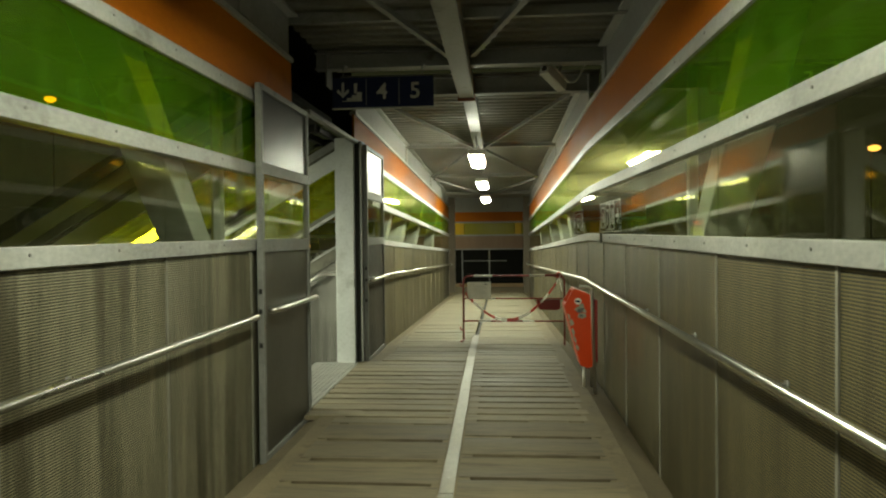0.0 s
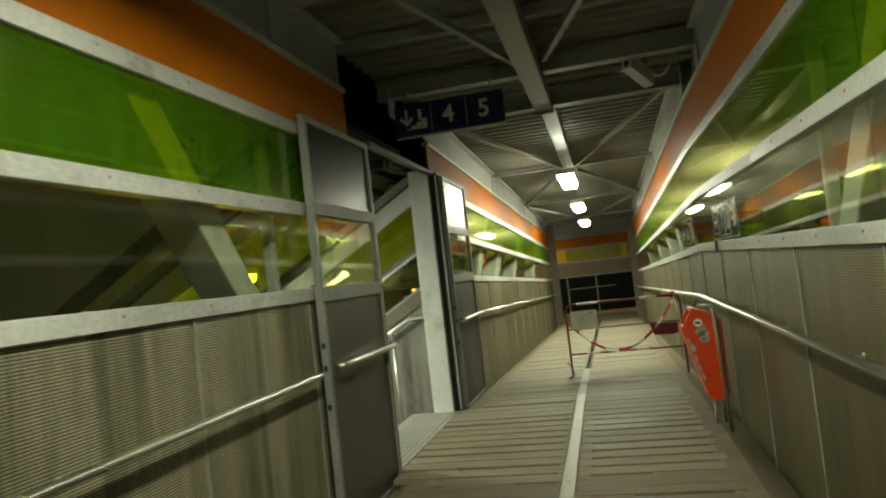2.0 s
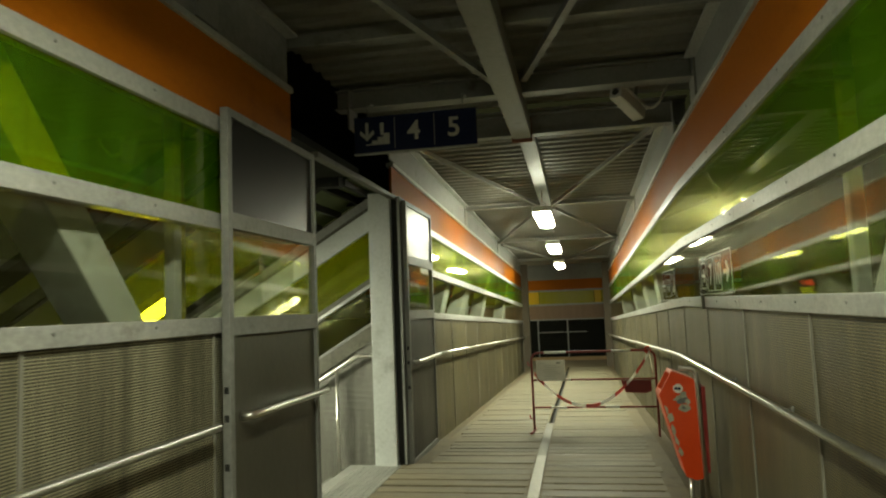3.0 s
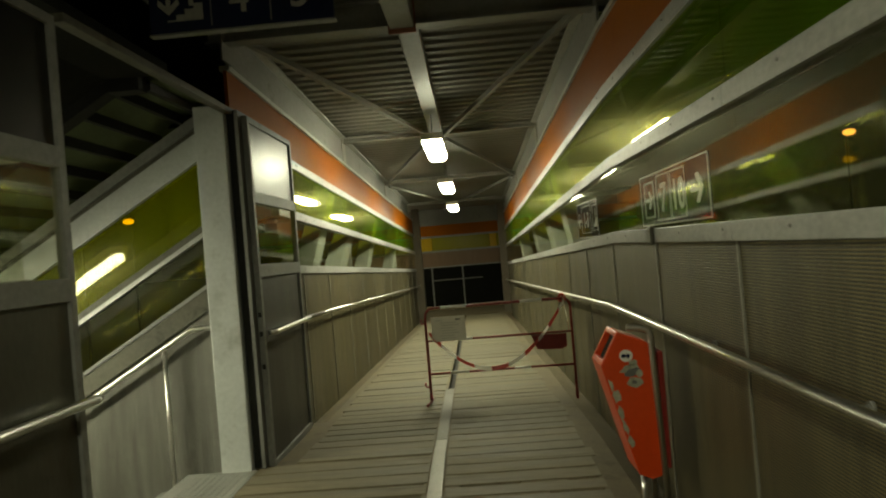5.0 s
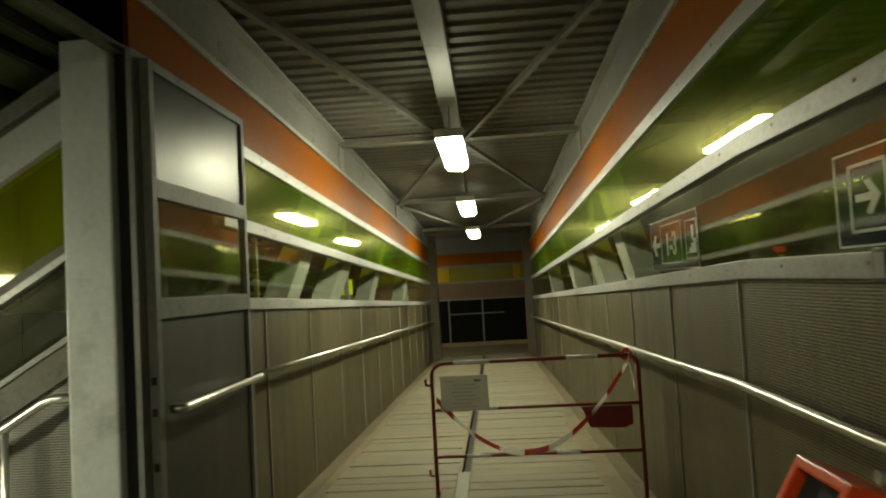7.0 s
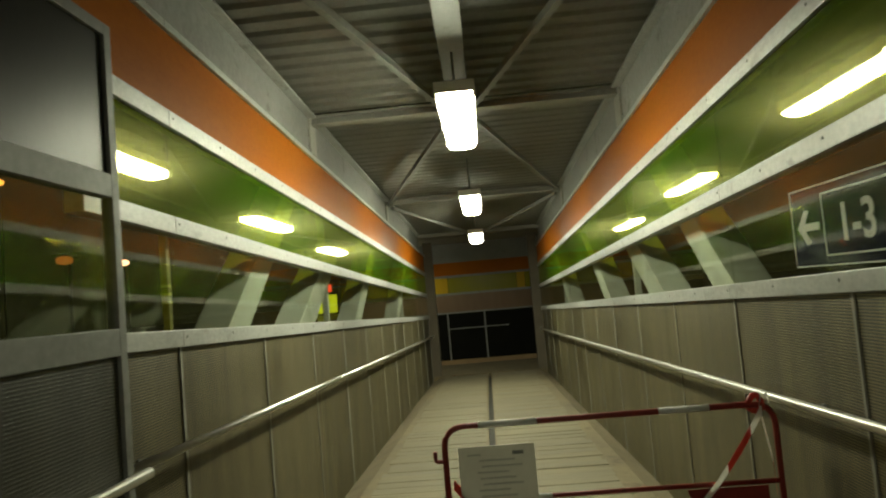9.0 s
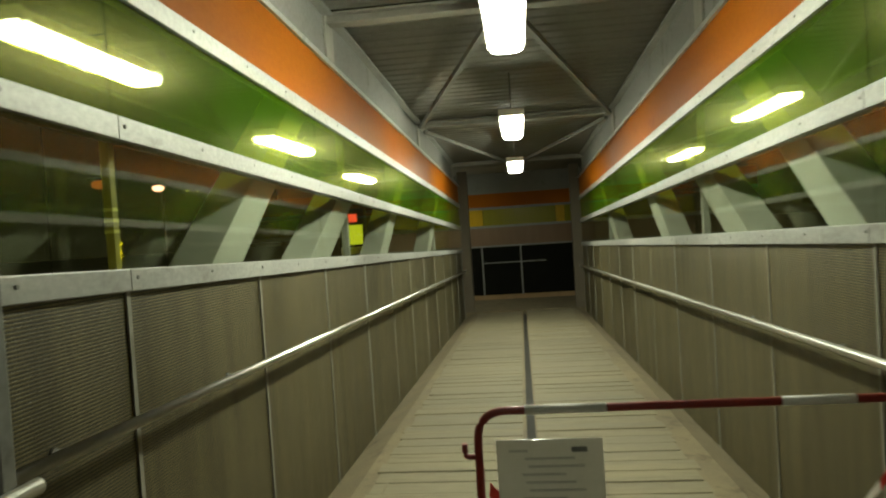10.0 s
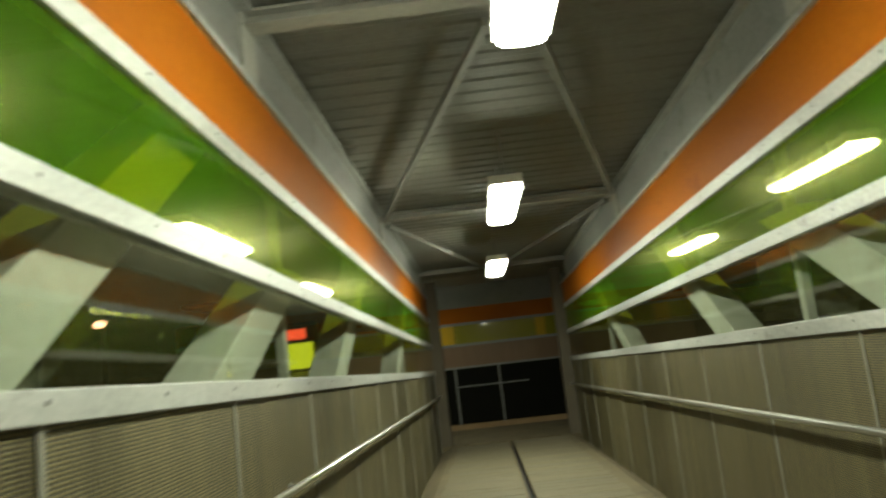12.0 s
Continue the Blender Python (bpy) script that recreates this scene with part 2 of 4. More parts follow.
let_light_through(PAPER, (0.62, 0.60, 0.53), 0.42)
let_light_through(TAPE_RED, (0.60, 0.12, 0.09), 0.4)
let_light_through(TAPE_WHITE, (0.88, 0.86, 0.80), 0.5)
STICKER = worn("torn_sticker", (0.20, 0.21, 0.15), (0.46, 0.46, 0.36), (0.4, 0.6), 0.0, 22, 90)
INK = worn("grey_ink", (0.10, 0.10, 0.10), (0.16, 0.16, 0.15), (0.5, 0.6))
PALE_INK = worn("pale_grey_ink", (0.30, 0.30, 0.28), (0.40, 0.40, 0.37), (0.5, 0.6))
BLUE = worn("sign_blue", (0.010, 0.014, 0.045), (0.016, 0.022, 0.060), (0.07, 0.14), 0.0, 2, 40, relief=0.02)
SIGN_WHITE = worn("sign_white", (0.70, 0.70, 0.70), (0.80, 0.80, 0.80), (0.3, 0.4), 0.0, 5, 40)
MARKER_YELLOW = worn("yellow_post_paint", (0.20, 0.19, 0.012), (0.30, 0.28, 0.02), (0.4, 0.6), 0.0, 5, 50)
MARKER_PALE = worn("pale_yellow_band", (0.60, 0.58, 0.10), (0.72, 0.70, 0.16), (0.4, 0.6), 0.0, 5, 50)
# sign white darkened for the weak light on the hanging sign
SIGN_GREY = worn("dimmed_sign_white", (0.30, 0.30, 0.27), (0.42, 0.42, 0.38), (0.4, 0.6), 0.0, 5, 40)
BLACK = worn("matt_black", (0.012, 0.012, 0.010), (0.03, 0.03, 0.026), (0.6, 0.8), spec=0.2)
# stair roof green, darkened to carry the shade under that roof
CANOPY = worn("shaded_green_roof_sheet", (0.075, 0.095, 0.045), (0.13, 0.155, 0.08), (0.6, 0.8), 0.0, 1.5, 30, spec=0.2)
# near-black that puts the dark beyond the end opening into colour
END_MESH = worn("end_opening_dark", (0.004, 0.004, 0.003), (0.010, 0.010, 0.007), (0.7, 0.85), 0.0, 1.5, 60, spec=0.08)
CAM_GREY = worn("grey_housing", (0.40, 0.39, 0.34), (0.52, 0.51, 0.45), (0.4, 0.55), 0.1, 5, 50)
TACTILE = worn("chequer_plate", (0.34, 0.34, 0.31), (0.50, 0.50, 0.46), (0.4, 0.6), 0.4, 3, 50, relief=0.15)
CONCRETE = worn("step_concrete", (0.22, 0.215, 0.19), (0.34, 0.33, 0.30), (0.75, 0.9), 0.0, 2, 40, relief=0.25)
BALLAST = worn("dark_ballast", (0.012, 0.012, 0.008), (0.035, 0.034, 0.022), (0.85, 0.95), 0.0, 0.08, 6, relief=0.5)
GREEN_GLASS = pane("green_glass", (0.80, 0.82, 0.06), (0.09, 0.28, 0.006), 0.13, 0.06, hazy=0.13, sheen=(0.90, 0.83, 0.42))
STAIR_GLASS = pane("hazy_green_glass", (0.80, 0.74, 0.08), (0.30, 0.36, 0.012), 0.26, 0.05, hazy=0.2, sheen=(0.90, 0.83, 0.42), milky=0.6)
CLEAR_GLASS = pane("clear_glass", (0.93, 0.94, 0.88), (0.30, 0.28, 0.10), 0.006, 0.055, streak=0.3, hazy=0.08, sheen=(0.76, 0.74, 0.52), graze=0.25)
# end-wall panes: the brightness of backlit glass is put into an opaque body
YELLOW_GLASS = pane("backlit_yellow_glass", (0.75, 0.62, 0.06), (0.60, 0.38, 0.02), 0.75, 0.03, streak=0.05, mottle=1.05)
OLIVE_GLASS = pane("backlit_olive_glass", (0.6, 0.6, 0.06), (0.28, 0.25, 0.012), 0.75, 0.03, streak=0.05, mottle=1.06)
ROSE_GLASS = pane("backlit_rose_glass", (0.7, 0.6, 0.5), (0.30, 0.20, 0.13), 0.6, 0.03, streak=0.05, mottle=1.06)
TUBE = glowing("lamp_diffuser", LAMP_TINT, LAMP_POWER)
OLD_TUBE = glowing("aged_lamp_diffuser", LAMP_TINT, LAMP_POWER * 0.64)
UNSEEN_TUBE = glowing("unseen_lamp_diffuser", LAMP_TINT, LAMP_POWER * 0.26)
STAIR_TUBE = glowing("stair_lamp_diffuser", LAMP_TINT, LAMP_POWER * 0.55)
RED_LIT = glowing("red_lit_panel", (1.0, 0.10, 0.03), 1.3)
YELLOW_LIT = glowing("yellow_lit_panel", (0.75, 0.85, 0.02), 0.9)
SODIUM = glowing("sodium_lamp", (1.0, 0.42, 0.06), 2.4)
AMBER = glowing("dim_amber_lamp", (1.0, 0.30, 0.04), 0.30)
WARM = glowing("warm_lamp", (1.0, 0.50, 0.27), 4.5)


# ---- building helpers ----
def box(bm, x0, x1, y0, y1, z0, z1, lift=level, cuts=()):
    """A box whose height follows lift(x, y); it is cut across at the y's in cuts."""
    ys = [y0, *[c for c in cuts if y0 + 1e-4 < c < y1 - 1e-4], y1]
    rings = []
    for y in ys:
        rings.append([bm.verts.new((x, y, z + lift(x, y))) for x, z in ((x0, z0), (x1, z0), (x1, z1), (x0, z1))])
    for a, b in zip(rings, rings[1:]):
        for i in range(4):
            j = (i + 1) % 4
            bm.faces.new((a[i], a[j], b[j], b[i]))
    bm.faces.new(rings[0][::-1])
    bm.faces.new(rings[-1])


def along(bm, x0, x1, y0, y1, h0, h1):
    """A long bar that follows the deck."""
    box(bm, x0, x1, y0, y1, h0, h1, on_deck, (KINK,))


def tube(bm, points, radius, sides=10, closed_ends=True):
    """A round bar through the points."""
    pts = [Vector(p) for p in points]
    rings = []
    for i, p in enumerate(pts):
        a = pts[max(i - 1, 0)]
        b = pts[min(i + 1, len(pts) - 1)]
        d = (b - a).normalized()
        up = Vector((0, 0, 1)) if abs(d.z) < 0.9 else Vector((0, 1, 0))
        s = d.cross(up).normalized()
        w = s.cross(d).normalized()
        rings.append([bm.verts.new(p + radius * (math.cos(k * math.tau / sides) * s + math.sin(k * math.tau / sides) * w)) for k in range(sides)])
    for a, b in zip(rings, rings[1:]):
        for k in range(sides):
            f = bm.faces.new((a[k], a[(k + 1) % sides], b[(k + 1) % sides], b[k]))
            f.smooth = True
    if closed_ends:
        bm.faces.new(rings[0][::-1])
        bm.faces.new(rings[-1])


def rounded(points, radius, steps=5):
    """The corner points of a bent bar, with their corners rounded."""
    pts = [Vector(p) for p in points]
    out = [pts[0]]
    for a, b, c in zip(pts, pts[1:], pts[2:]):
        p, q = b + (a - b).normalized() * radius, b + (c - b).normalized() * radius
        for i in range(steps + 1):
            s = i / steps
            out.append((1 - s) ** 2 * p + 2 * s * (1 - s) * b + s * s * q)
    out.append(pts[-1])
    return out


def mesh_of(bm, name, mat, edge=0.0):
    bmesh.ops.recalc_face_normals(bm, faces=bm.faces)
    if edge:
        bmesh.ops.bevel(bm, geom=[e for e in bm.edges if len(e.link_faces) == 2 and e.calc_face_angle(0) > 0.5], offset=edge, segments=2, profile=0.6, affect="EDGES")
    me = bpy.data.meshes.new(name)
    bm.to_mesh(me)
    bm.free()
    me.materials.append(mat)
    return me


def part(name, bm, mat, parent=None, edge=0.0, label=""):
    ob = new(name, mesh_of(bm, name, mat, edge))
    if parent:
        ob.parent = parent
    if label:
        tagged(ob, label)
    return ob


def boxed(name, mat, parent, *dims, lift=level, cuts=(), edge=0.0, label=""):
    bm = bmesh.new()
    box(bm, *dims, lift, cuts)
    return part(name, bm, mat, parent, edge, label)


def thing(name, label, category, group="", kind="", at=(0, 0, 0)):
    ob = new(name)
    ob.location = at
    ob.empty_display_size = 0.1
    return tagged(ob, label, category, group, kind)


def lettering(body, parent, size, m, mat=None):
    c = bpy.data.curves.new("lettering", "FONT")
    c.body, c.size, c.extrude, c.align_x, c.align_y = body, size, 0.001, "CENTER", "CENTER"
    c.offset = 0.003 * size / 0.2
    c.materials.append(mat or SIGN_WHITE)
    ob = new("lettering", c)
    ob.parent = parent
    ob.matrix_local = m
    return ob


# ---- side walls ----
def side_wall(name, face, out, y0, y1, joints, pane_joints, label, sheet=SHEET, strip=0.009):
    """Perforated panels below, a band of clear glass, a band of green glass and an orange band. out: -1 left, 1 right."""
    root = thing(name, label, "wall", kind="structure")

    def span(a, b):
        return (face + a * out, face + b * out) if out > 0 else (face - b, face - a)

    edges = [y0, *[j for j in joints if y0 + 0.05 < j < y1 - 0.05], y1]
    for a, b in zip(edges, edges[1:]):
        bm = bmesh.new()
        along(bm, *span(0.012, 0.03), a + 0.004, b - 0.004, -0.16, SILL0)
        part("panel", bm, sheet, root)
    for j in edges[1:-1]:
        bm = bmesh.new()
        along(bm, *span(0.004, 0.014), j - strip, j + strip, -0.16, SILL0)
        part("joint_strip", bm, STRIP_STEEL, root)
    for part_name, a, b, h0, h1 in (("sill", -0.012, 0.09, SILL0, SILL1), ("middle_rail", -0.008, 0.07, MID0, MID1), ("upper_rail", -0.008, 0.07, TOP0, TOP1), ("crown_rail", -0.012, 0.07, ORANGE1, CROWN)):
        stops = [y0, *[y for y in pane_joints if y0 + 0.3 < y < y1 - 0.3][::2], y1]
        for p, q in zip(stops, stops[1:]):
            bm = bmesh.new()
            along(bm, *span(a, b), p + 0.0015, q - 0.0015, h0, h1)
            part(part_name, bm, GALV, root, 0.004)
        # screw heads
        bm = bmesh.new()
        y = y0 + 0.2
        while y < y1 - 0.1 and part_name != "crown_rail":
            c = Vector((face + a * out, y, (h0 + h1) / 2 + deck(y) + 0.008))
            tube(bm, [c - Vector((0.004 * out, 0, 0)), c + Vector((0.003 * out, 0, 0))], 0.007, 8)
            y += 0.6
        if len(bm.verts):
            tagged(part("screw", bm, GALV_DULL, root), kind="stuff")
        else:
            bm.free()
    bm = bmesh.new()
    along(bm, *span(0.012, 0.04), y0, y1, TOP1, ORANGE1)
    part("orange_band", bm, ORANGE, root)
    stops = [y0, *[y for y in pane_joints if y0 + 0.1 < y < y1 - 0.1], y1]
    for p, q in zip(stops, stops[1:]):
        for part_name, h0, h1, mat in (("clear_pane", SILL1, MID0, CLEAR_GLASS), ("green_pane", MID1, TOP0, GREEN_GLASS)):
            bm = bmesh.new()
            along(bm, *span(0.014, 0.022), p + 0.004, q - 0.004, h0, h1)
            part(part_name, bm, mat, root)
    # outer skin behind the punched sheet, and kick edge
    bm = bmesh.new()
    along(bm, *span(0.06, 0.10), y0, y1, -0.3, SILL0)
    part("outer_skin", bm, GALV_DULL, root)
    return root


R_JOINTS = [2.26 + 1.216 * k for k in range(-6, 19)]
L_JOINTS = [2.24 + 1.24 * k for k in range(-6, 4)]
LF_JOINTS = [10.14 + 1.24 * k for k in range(12)]
GATE_END = 9.38
side_wall("wall_right", RIGHT, 1, BACK, END, R_JOINTS, [8.34 + 2.432 * k for k in range(-6, 7)], "perforated grey steel wall with clear, green and orange bands")
side_wall("wall_left_near", LEFT, -1, BACK, 5.75, L_JOINTS, [3.5 + 2.48 * k for k in range(-4, 2)], "streaked perforated steel wall with clear, green and orange bands", STREAKED)
side_wall("wall_left_far", LEFT, -1, GATE_END, END, LF_JOINTS, [10.14 + 2.48 * k for k in range(6)], "perforated grey steel wall with clear, green and orange bands", strip=0.012)
# orange band above the standing gate leaf
over = thing("wall_left_over_gate", "orange enamel band above the grey gate leaf", "wall", kind="structure")
bm = bmesh.new()
along(bm, LEFT - 0.04, LEFT - 0.012, 8.30, GATE_END, 2.58, ORANGE1)
part("orange_band", bm, ORANGE, over)
bm = bmesh.new()
along(bm, LEFT - 0.07, LEFT + 0.012, 8.30, GATE_END, ORANGE1, CROWN)
part("crown_rail", bm, GALV, over, 0.004)


# ---- handrails ----
def handrail(face, out, runs, label):
    for y0, y1, h in runs:
        root = thing("handrail", label, "handrail", "handrails of the bridge")
        x = face - 0.070 * out
        mids = [KINK] if y0 < KINK < y1 else []
        pts = [(x, y0, h + deck(y0)), *[(x, y, h + deck(y)) for y in mids], (x, y1, h + deck(y1))]
        bm = bmesh.new()
        tube(bm, pts, 0.0195, 16)
        part("rail", bm, STAINLESS, root)
        y = y0 + 0.3
        while y < y1:
            z = h + deck(y)
            bm = bmesh.new()
            tube(bm, [(x, y, z - 0.012), (face + 0.012 * out, y, z - 0.012)], 0.0075, 8)
            tube(bm, [(face + 0.001 * out, y, z - 0.012), (face + 0.012 * out, y, z - 0.012)], 0.018, 12)
            part("bracket", bm, GALV_DULL, root)
            y += 1.207


handrail(RIGHT, 1, [(BACK + 0.1, END - 0.1, 0.960)], "long stainless steel tube handrail on wall brackets")
handrail(LEFT, -1, [(BACK + 0.1, 4.62, 0.958), (GATE_END + 0.02, END - 0.1, 0.975)], "long stainless steel tube handrail on wall brackets")


# ---- deck ----
EDGE_L0, EDGE_R0 = -1.285, 0.665
floor = thing("floor", "weathered plank deck with a steel centre strip", "floor", kind="structure")
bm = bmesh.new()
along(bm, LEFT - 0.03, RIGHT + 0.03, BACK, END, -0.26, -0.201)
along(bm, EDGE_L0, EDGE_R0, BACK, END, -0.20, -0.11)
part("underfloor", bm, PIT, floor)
# falls from the boards down to the walls
EDGE_L, EDGE_R = -1.29, 0.67
for y0, y1, side in ((BACK, 5.95, -1), (9.56, END, -1), (BACK, END, 1)):
    inner, wall = (EDGE_L, LEFT - 0.012) if side < 0 else (EDGE_R, RIGHT + 0.012)
    bm = bmesh.new()
    rings = []
    stops = [y0] + [y for y in (KINK,) if y0 < y < y1] + [y1]
    for y in stops:
        rings.append([bm.verts.new((x, y, deck(y) + h)) for x, h in ((inner, -0.004), (inner + (wall - inner) * 0.45, -0.014), (wall, -0.125), (wall, -0.20), (inner, -0.20))])
    for a, b in zip(rings, rings[1:]):
        for k in range(5):
            bm.faces.new((a[k], a[(k + 1) % 5], b[(k + 1) % 5], b[k]))
    bm.faces.new(rings[0]), bm.faces.new(rings[-1])
    part("dirty_edge", bm, DIRT, floor)
bm = bmesh.new()
along(bm, LEFT - 0.02, EDGE_L, 8.10, 9.56, -0.044, -0.008)
part("dirty_edge", bm, DIRT, floor)
# dirt packed between strip and boards
bm = bmesh.new()
along(bm, -0.42, -0.19, BACK, 10.85, -0.044, -0.004)
part("packed_dirt", bm, DIRT, floor)
for x0, x1 in ((-0.42, -0.385), (-0.315, -0.19)):
    bm = bmesh.new()
    along(bm, x0, x1, 10.85, END, -0.044, -0.004)
    part("packed_dirt", bm, DIRT, floor)
def strip_x(y):
    """Left edge of the centre strip, which drifts a little to the left."""
    return -0.335 - 0.006 * (y + 1.0)


for y0, y1 in ((BACK, -0.505), (-0.5, 3.995), (4.0, 8.515), (8.52, 10.85)):
    stops = [y0] + [y for y in (KINK,) if y0 < y < y1] + [y1]
    bm = bmesh.new()
    rings = [[bm.verts.new((strip_x(y) + dx, y, deck(y) + h)) for dx, h in ((0, -0.022), (0.09, -0.022), (0.09, 0.003), (0, 0.003))] for y in stops]
    for a, b in zip(rings, rings[1:]):
        for k in range(4):
            bm.faces.new((a[k], a[(k + 1) % 4], b[(k + 1) % 4], b[k]))
    bm.faces.new(rings[0]), bm.faces.new(rings[-1])
    part("centre_strip", bm, STRIP if y0 < 6 else DULL_STRIP, floor, 0.002, "worn flat steel strip")
    bm = bmesh.new()
    y = y0 + 0.25
    while y < y1:
        c = Vector((strip_x(y) + 0.045, y, deck(y) + 0.003))
        tube(bm, [c - Vector((0, 0, 0.003)), c + Vector((0, 0, 0.002))], 0.008, 8)
        y += 0.6
    tagged(part("screw", bm, GALV_DULL, floor), kind="stuff")
bm = bmesh.new()
box(bm, STAIR_TOP - 0.02, -1.661, 5.85, 8.05, -0.15, -0.004, on_deck)
part("landing_plate", bm, TACTILE, floor)
bm = bmesh.new()
y = 5.90
while y < 8.0:
    for k in range(8):
        x = -1.70 - k * 0.05
        box(bm, x - 0.017, x + 0.017, y, y + 0.012, -0.004, 0.002, on_deck)
    y += 0.045
tagged(part("tread_ridge", bm, TACTILE, floor), kind="stuff")

# ---- roof ----
def roof(name, y0, y1, height, pitch, rib=0.045):
    """Trapezoidal sheet, the ribs across the bridge."""
    bm = bmesh.new()
    rows, y, k = [], y0, 0
    shape = ((0.0, 0.0), (0.42, 0.0), (0.54, rib), (0.88, rib))
    while y < y1:
        for f, dz in shape:
            yy = min(y + f * pitch, y1)
            z = deck(yy) + height + dz
            rows.append((bm.verts.new((LEFT - 0.16, yy, z)), bm.verts.new((RIGHT + 0.16, yy, z))))
        y += pitch
    for a, b in zip(rows, rows[1:]):
        bm.faces.new((a[0], a[1], b[1], b[0]))
    bmesh.ops.solidify(bm, geom=bm.faces[:], thickness=0.004)
    return tagged(part(name, bm, ROOF), "ribbed grey sheet-metal roof underside", "ceiling", kind="structure")


roof("ceiling_near", BACK, KINK, 3.42, 0.21, 0.030)
roof("ceiling_middle", KINK + 0.02, 13.2, 3.40, 0.21, 0.024)
roof("ceiling_far", 13.22, END + 0.4, 3.41, 0.21, 0.010)


def steel_frame(y, drop, mat=BEAM):
    """A cross beam of the bridge: two flanges and a web, with end plates."""
    root = thing("cross_beam", "grey painted steel beam across the roof", "beam", "roof beams")
    z = deck(y) + 3.37
    for name, a, b, c, d in (("flange", -0.07, 0.07, 0.0, 0.014), ("web", -0.006, 0.006, -drop + 0.014, 0.0), ("flange", -0.07, 0.07, -drop, -drop + 0.014)):
        bm = bmesh.new()
        box(bm, LEFT - 0.15, RIGHT + 0.15, y + a, y + b, z + c, z + d)
        part(name, bm, mat, root)
    for x in (LEFT - 0.02, RIGHT + 0.02):
        bm = bmesh.new()
        box(bm, x - 0.008, x + 0.008, y - 0.11, y + 0.11, z - 0.34, z)
        part("gusset", bm, mat, root)
    return root


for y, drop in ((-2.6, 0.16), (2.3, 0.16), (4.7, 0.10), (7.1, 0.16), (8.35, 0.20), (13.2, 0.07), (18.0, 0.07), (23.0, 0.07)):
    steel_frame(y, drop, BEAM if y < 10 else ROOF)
for y in (0.0, 1.1, 3.5, 5.9):
    root = thing("purlin", "thin steel purlin under the roof", "purlin", "roof purlins")
    bm = bmesh.new()
    box(bm, LEFT - 0.15, RIGHT + 0.15, y - 0.03, y + 0.03, 3.33, 3.415, on_deck)
    part("bar", bm, BEAM, root)


def spine(y0, y1):
    root = thing("spine_beam", "square grey steel tube along the roof", "beam", "spine beams")
    bm = bmesh.new()
    box(bm, MIDDLE - 0.09, MIDDLE + 0.09, y0, y1, 3.08, 3.26, on_deck)
    part("tube", bm, BEAM, root, 0.01)
    bm = bmesh.new()
    box(bm, MIDDLE - 0.10, MIDDLE + 0.10, y1, y1 + 0.02, 3.05, 3.28, on_deck)
    part("end_plate", bm, RUST, root, label="rusty end plate")


spine(BACK, 8.10)
root = thing("spine_beam", "flat grey steel beam along the roof", "beam", "spine beams")
bm = bmesh.new()
box(bm, MIDDLE - 0.09, MIDDLE + 0.09, 8.44, 13.0, 3.26, 3.36, on_deck)
part("tube", bm, BEAM, root, 0.01)

# top chords of the side trusses, above the orange band
for face, out in ((LEFT, -1), (RIGHT, 1)):
    for y0, y1 in ((BACK, 7.0), (8.45, 13.09), (13.31, 17.89), (18.11, 22.89)):
        if out < 0 and y0 < 0:
            y1 = 5.75
        root = thing("top_chord", "galvanised steel channel above the orange band", "beam", "top chords")
        a, b = face + 0.03 * out, face + 0.05 * out
        bm = bmesh.new()
        along(bm, min(a, b), max(a, b), y0, y1, CROWN + 0.002, 3.36)
        part("web", bm, GALV_DULL, root)
        a, b = face - 0.05 * out, face + 0.05 * out
        bm = bmesh.new()
        along(bm, min(a, b), max(a, b), y0, y1, 3.345, 3.362)
        part("lip", bm, GALV, root)


def brace(x0, y0, x1, y1, h=3.28):
    root = thing("roof_brace", "flat steel bracing bar under the roof", "brace", "roof braces")
    bm = bmesh.new()
    a, b = Vector((x0, y0, deck(y0) + h)), Vector((x1, y1, deck(y1) + h))
    s = (b - a).cross(Vector((0, 0, 1))).normalized() * 0.025
    u = Vector((0, 0, 0.025))
    vs = [[bm.verts.new(p + q) for q in (-s - u, s - u, s + u, -s + u)] for p in (a, b)]
    for i in range(4):
        bm.faces.new((vs[0][i], vs[0][(i + 1) % 4], vs[1][(i + 1) % 4], vs[1][i]))
    bm.faces.new(vs[0]), bm.faces.new(vs[1])
    part("bar", bm, BEAM, root)


for face, out in ((LEFT, -1), (RIGHT, 1)):
    for ya, yb in ((2.5, 6.9), (8.6, 13.0), (17.8, 13.4), (18.2, 22.8)):
        brace(face - 0.05 * out, ya, MIDDLE + 0.12 * out, yb)


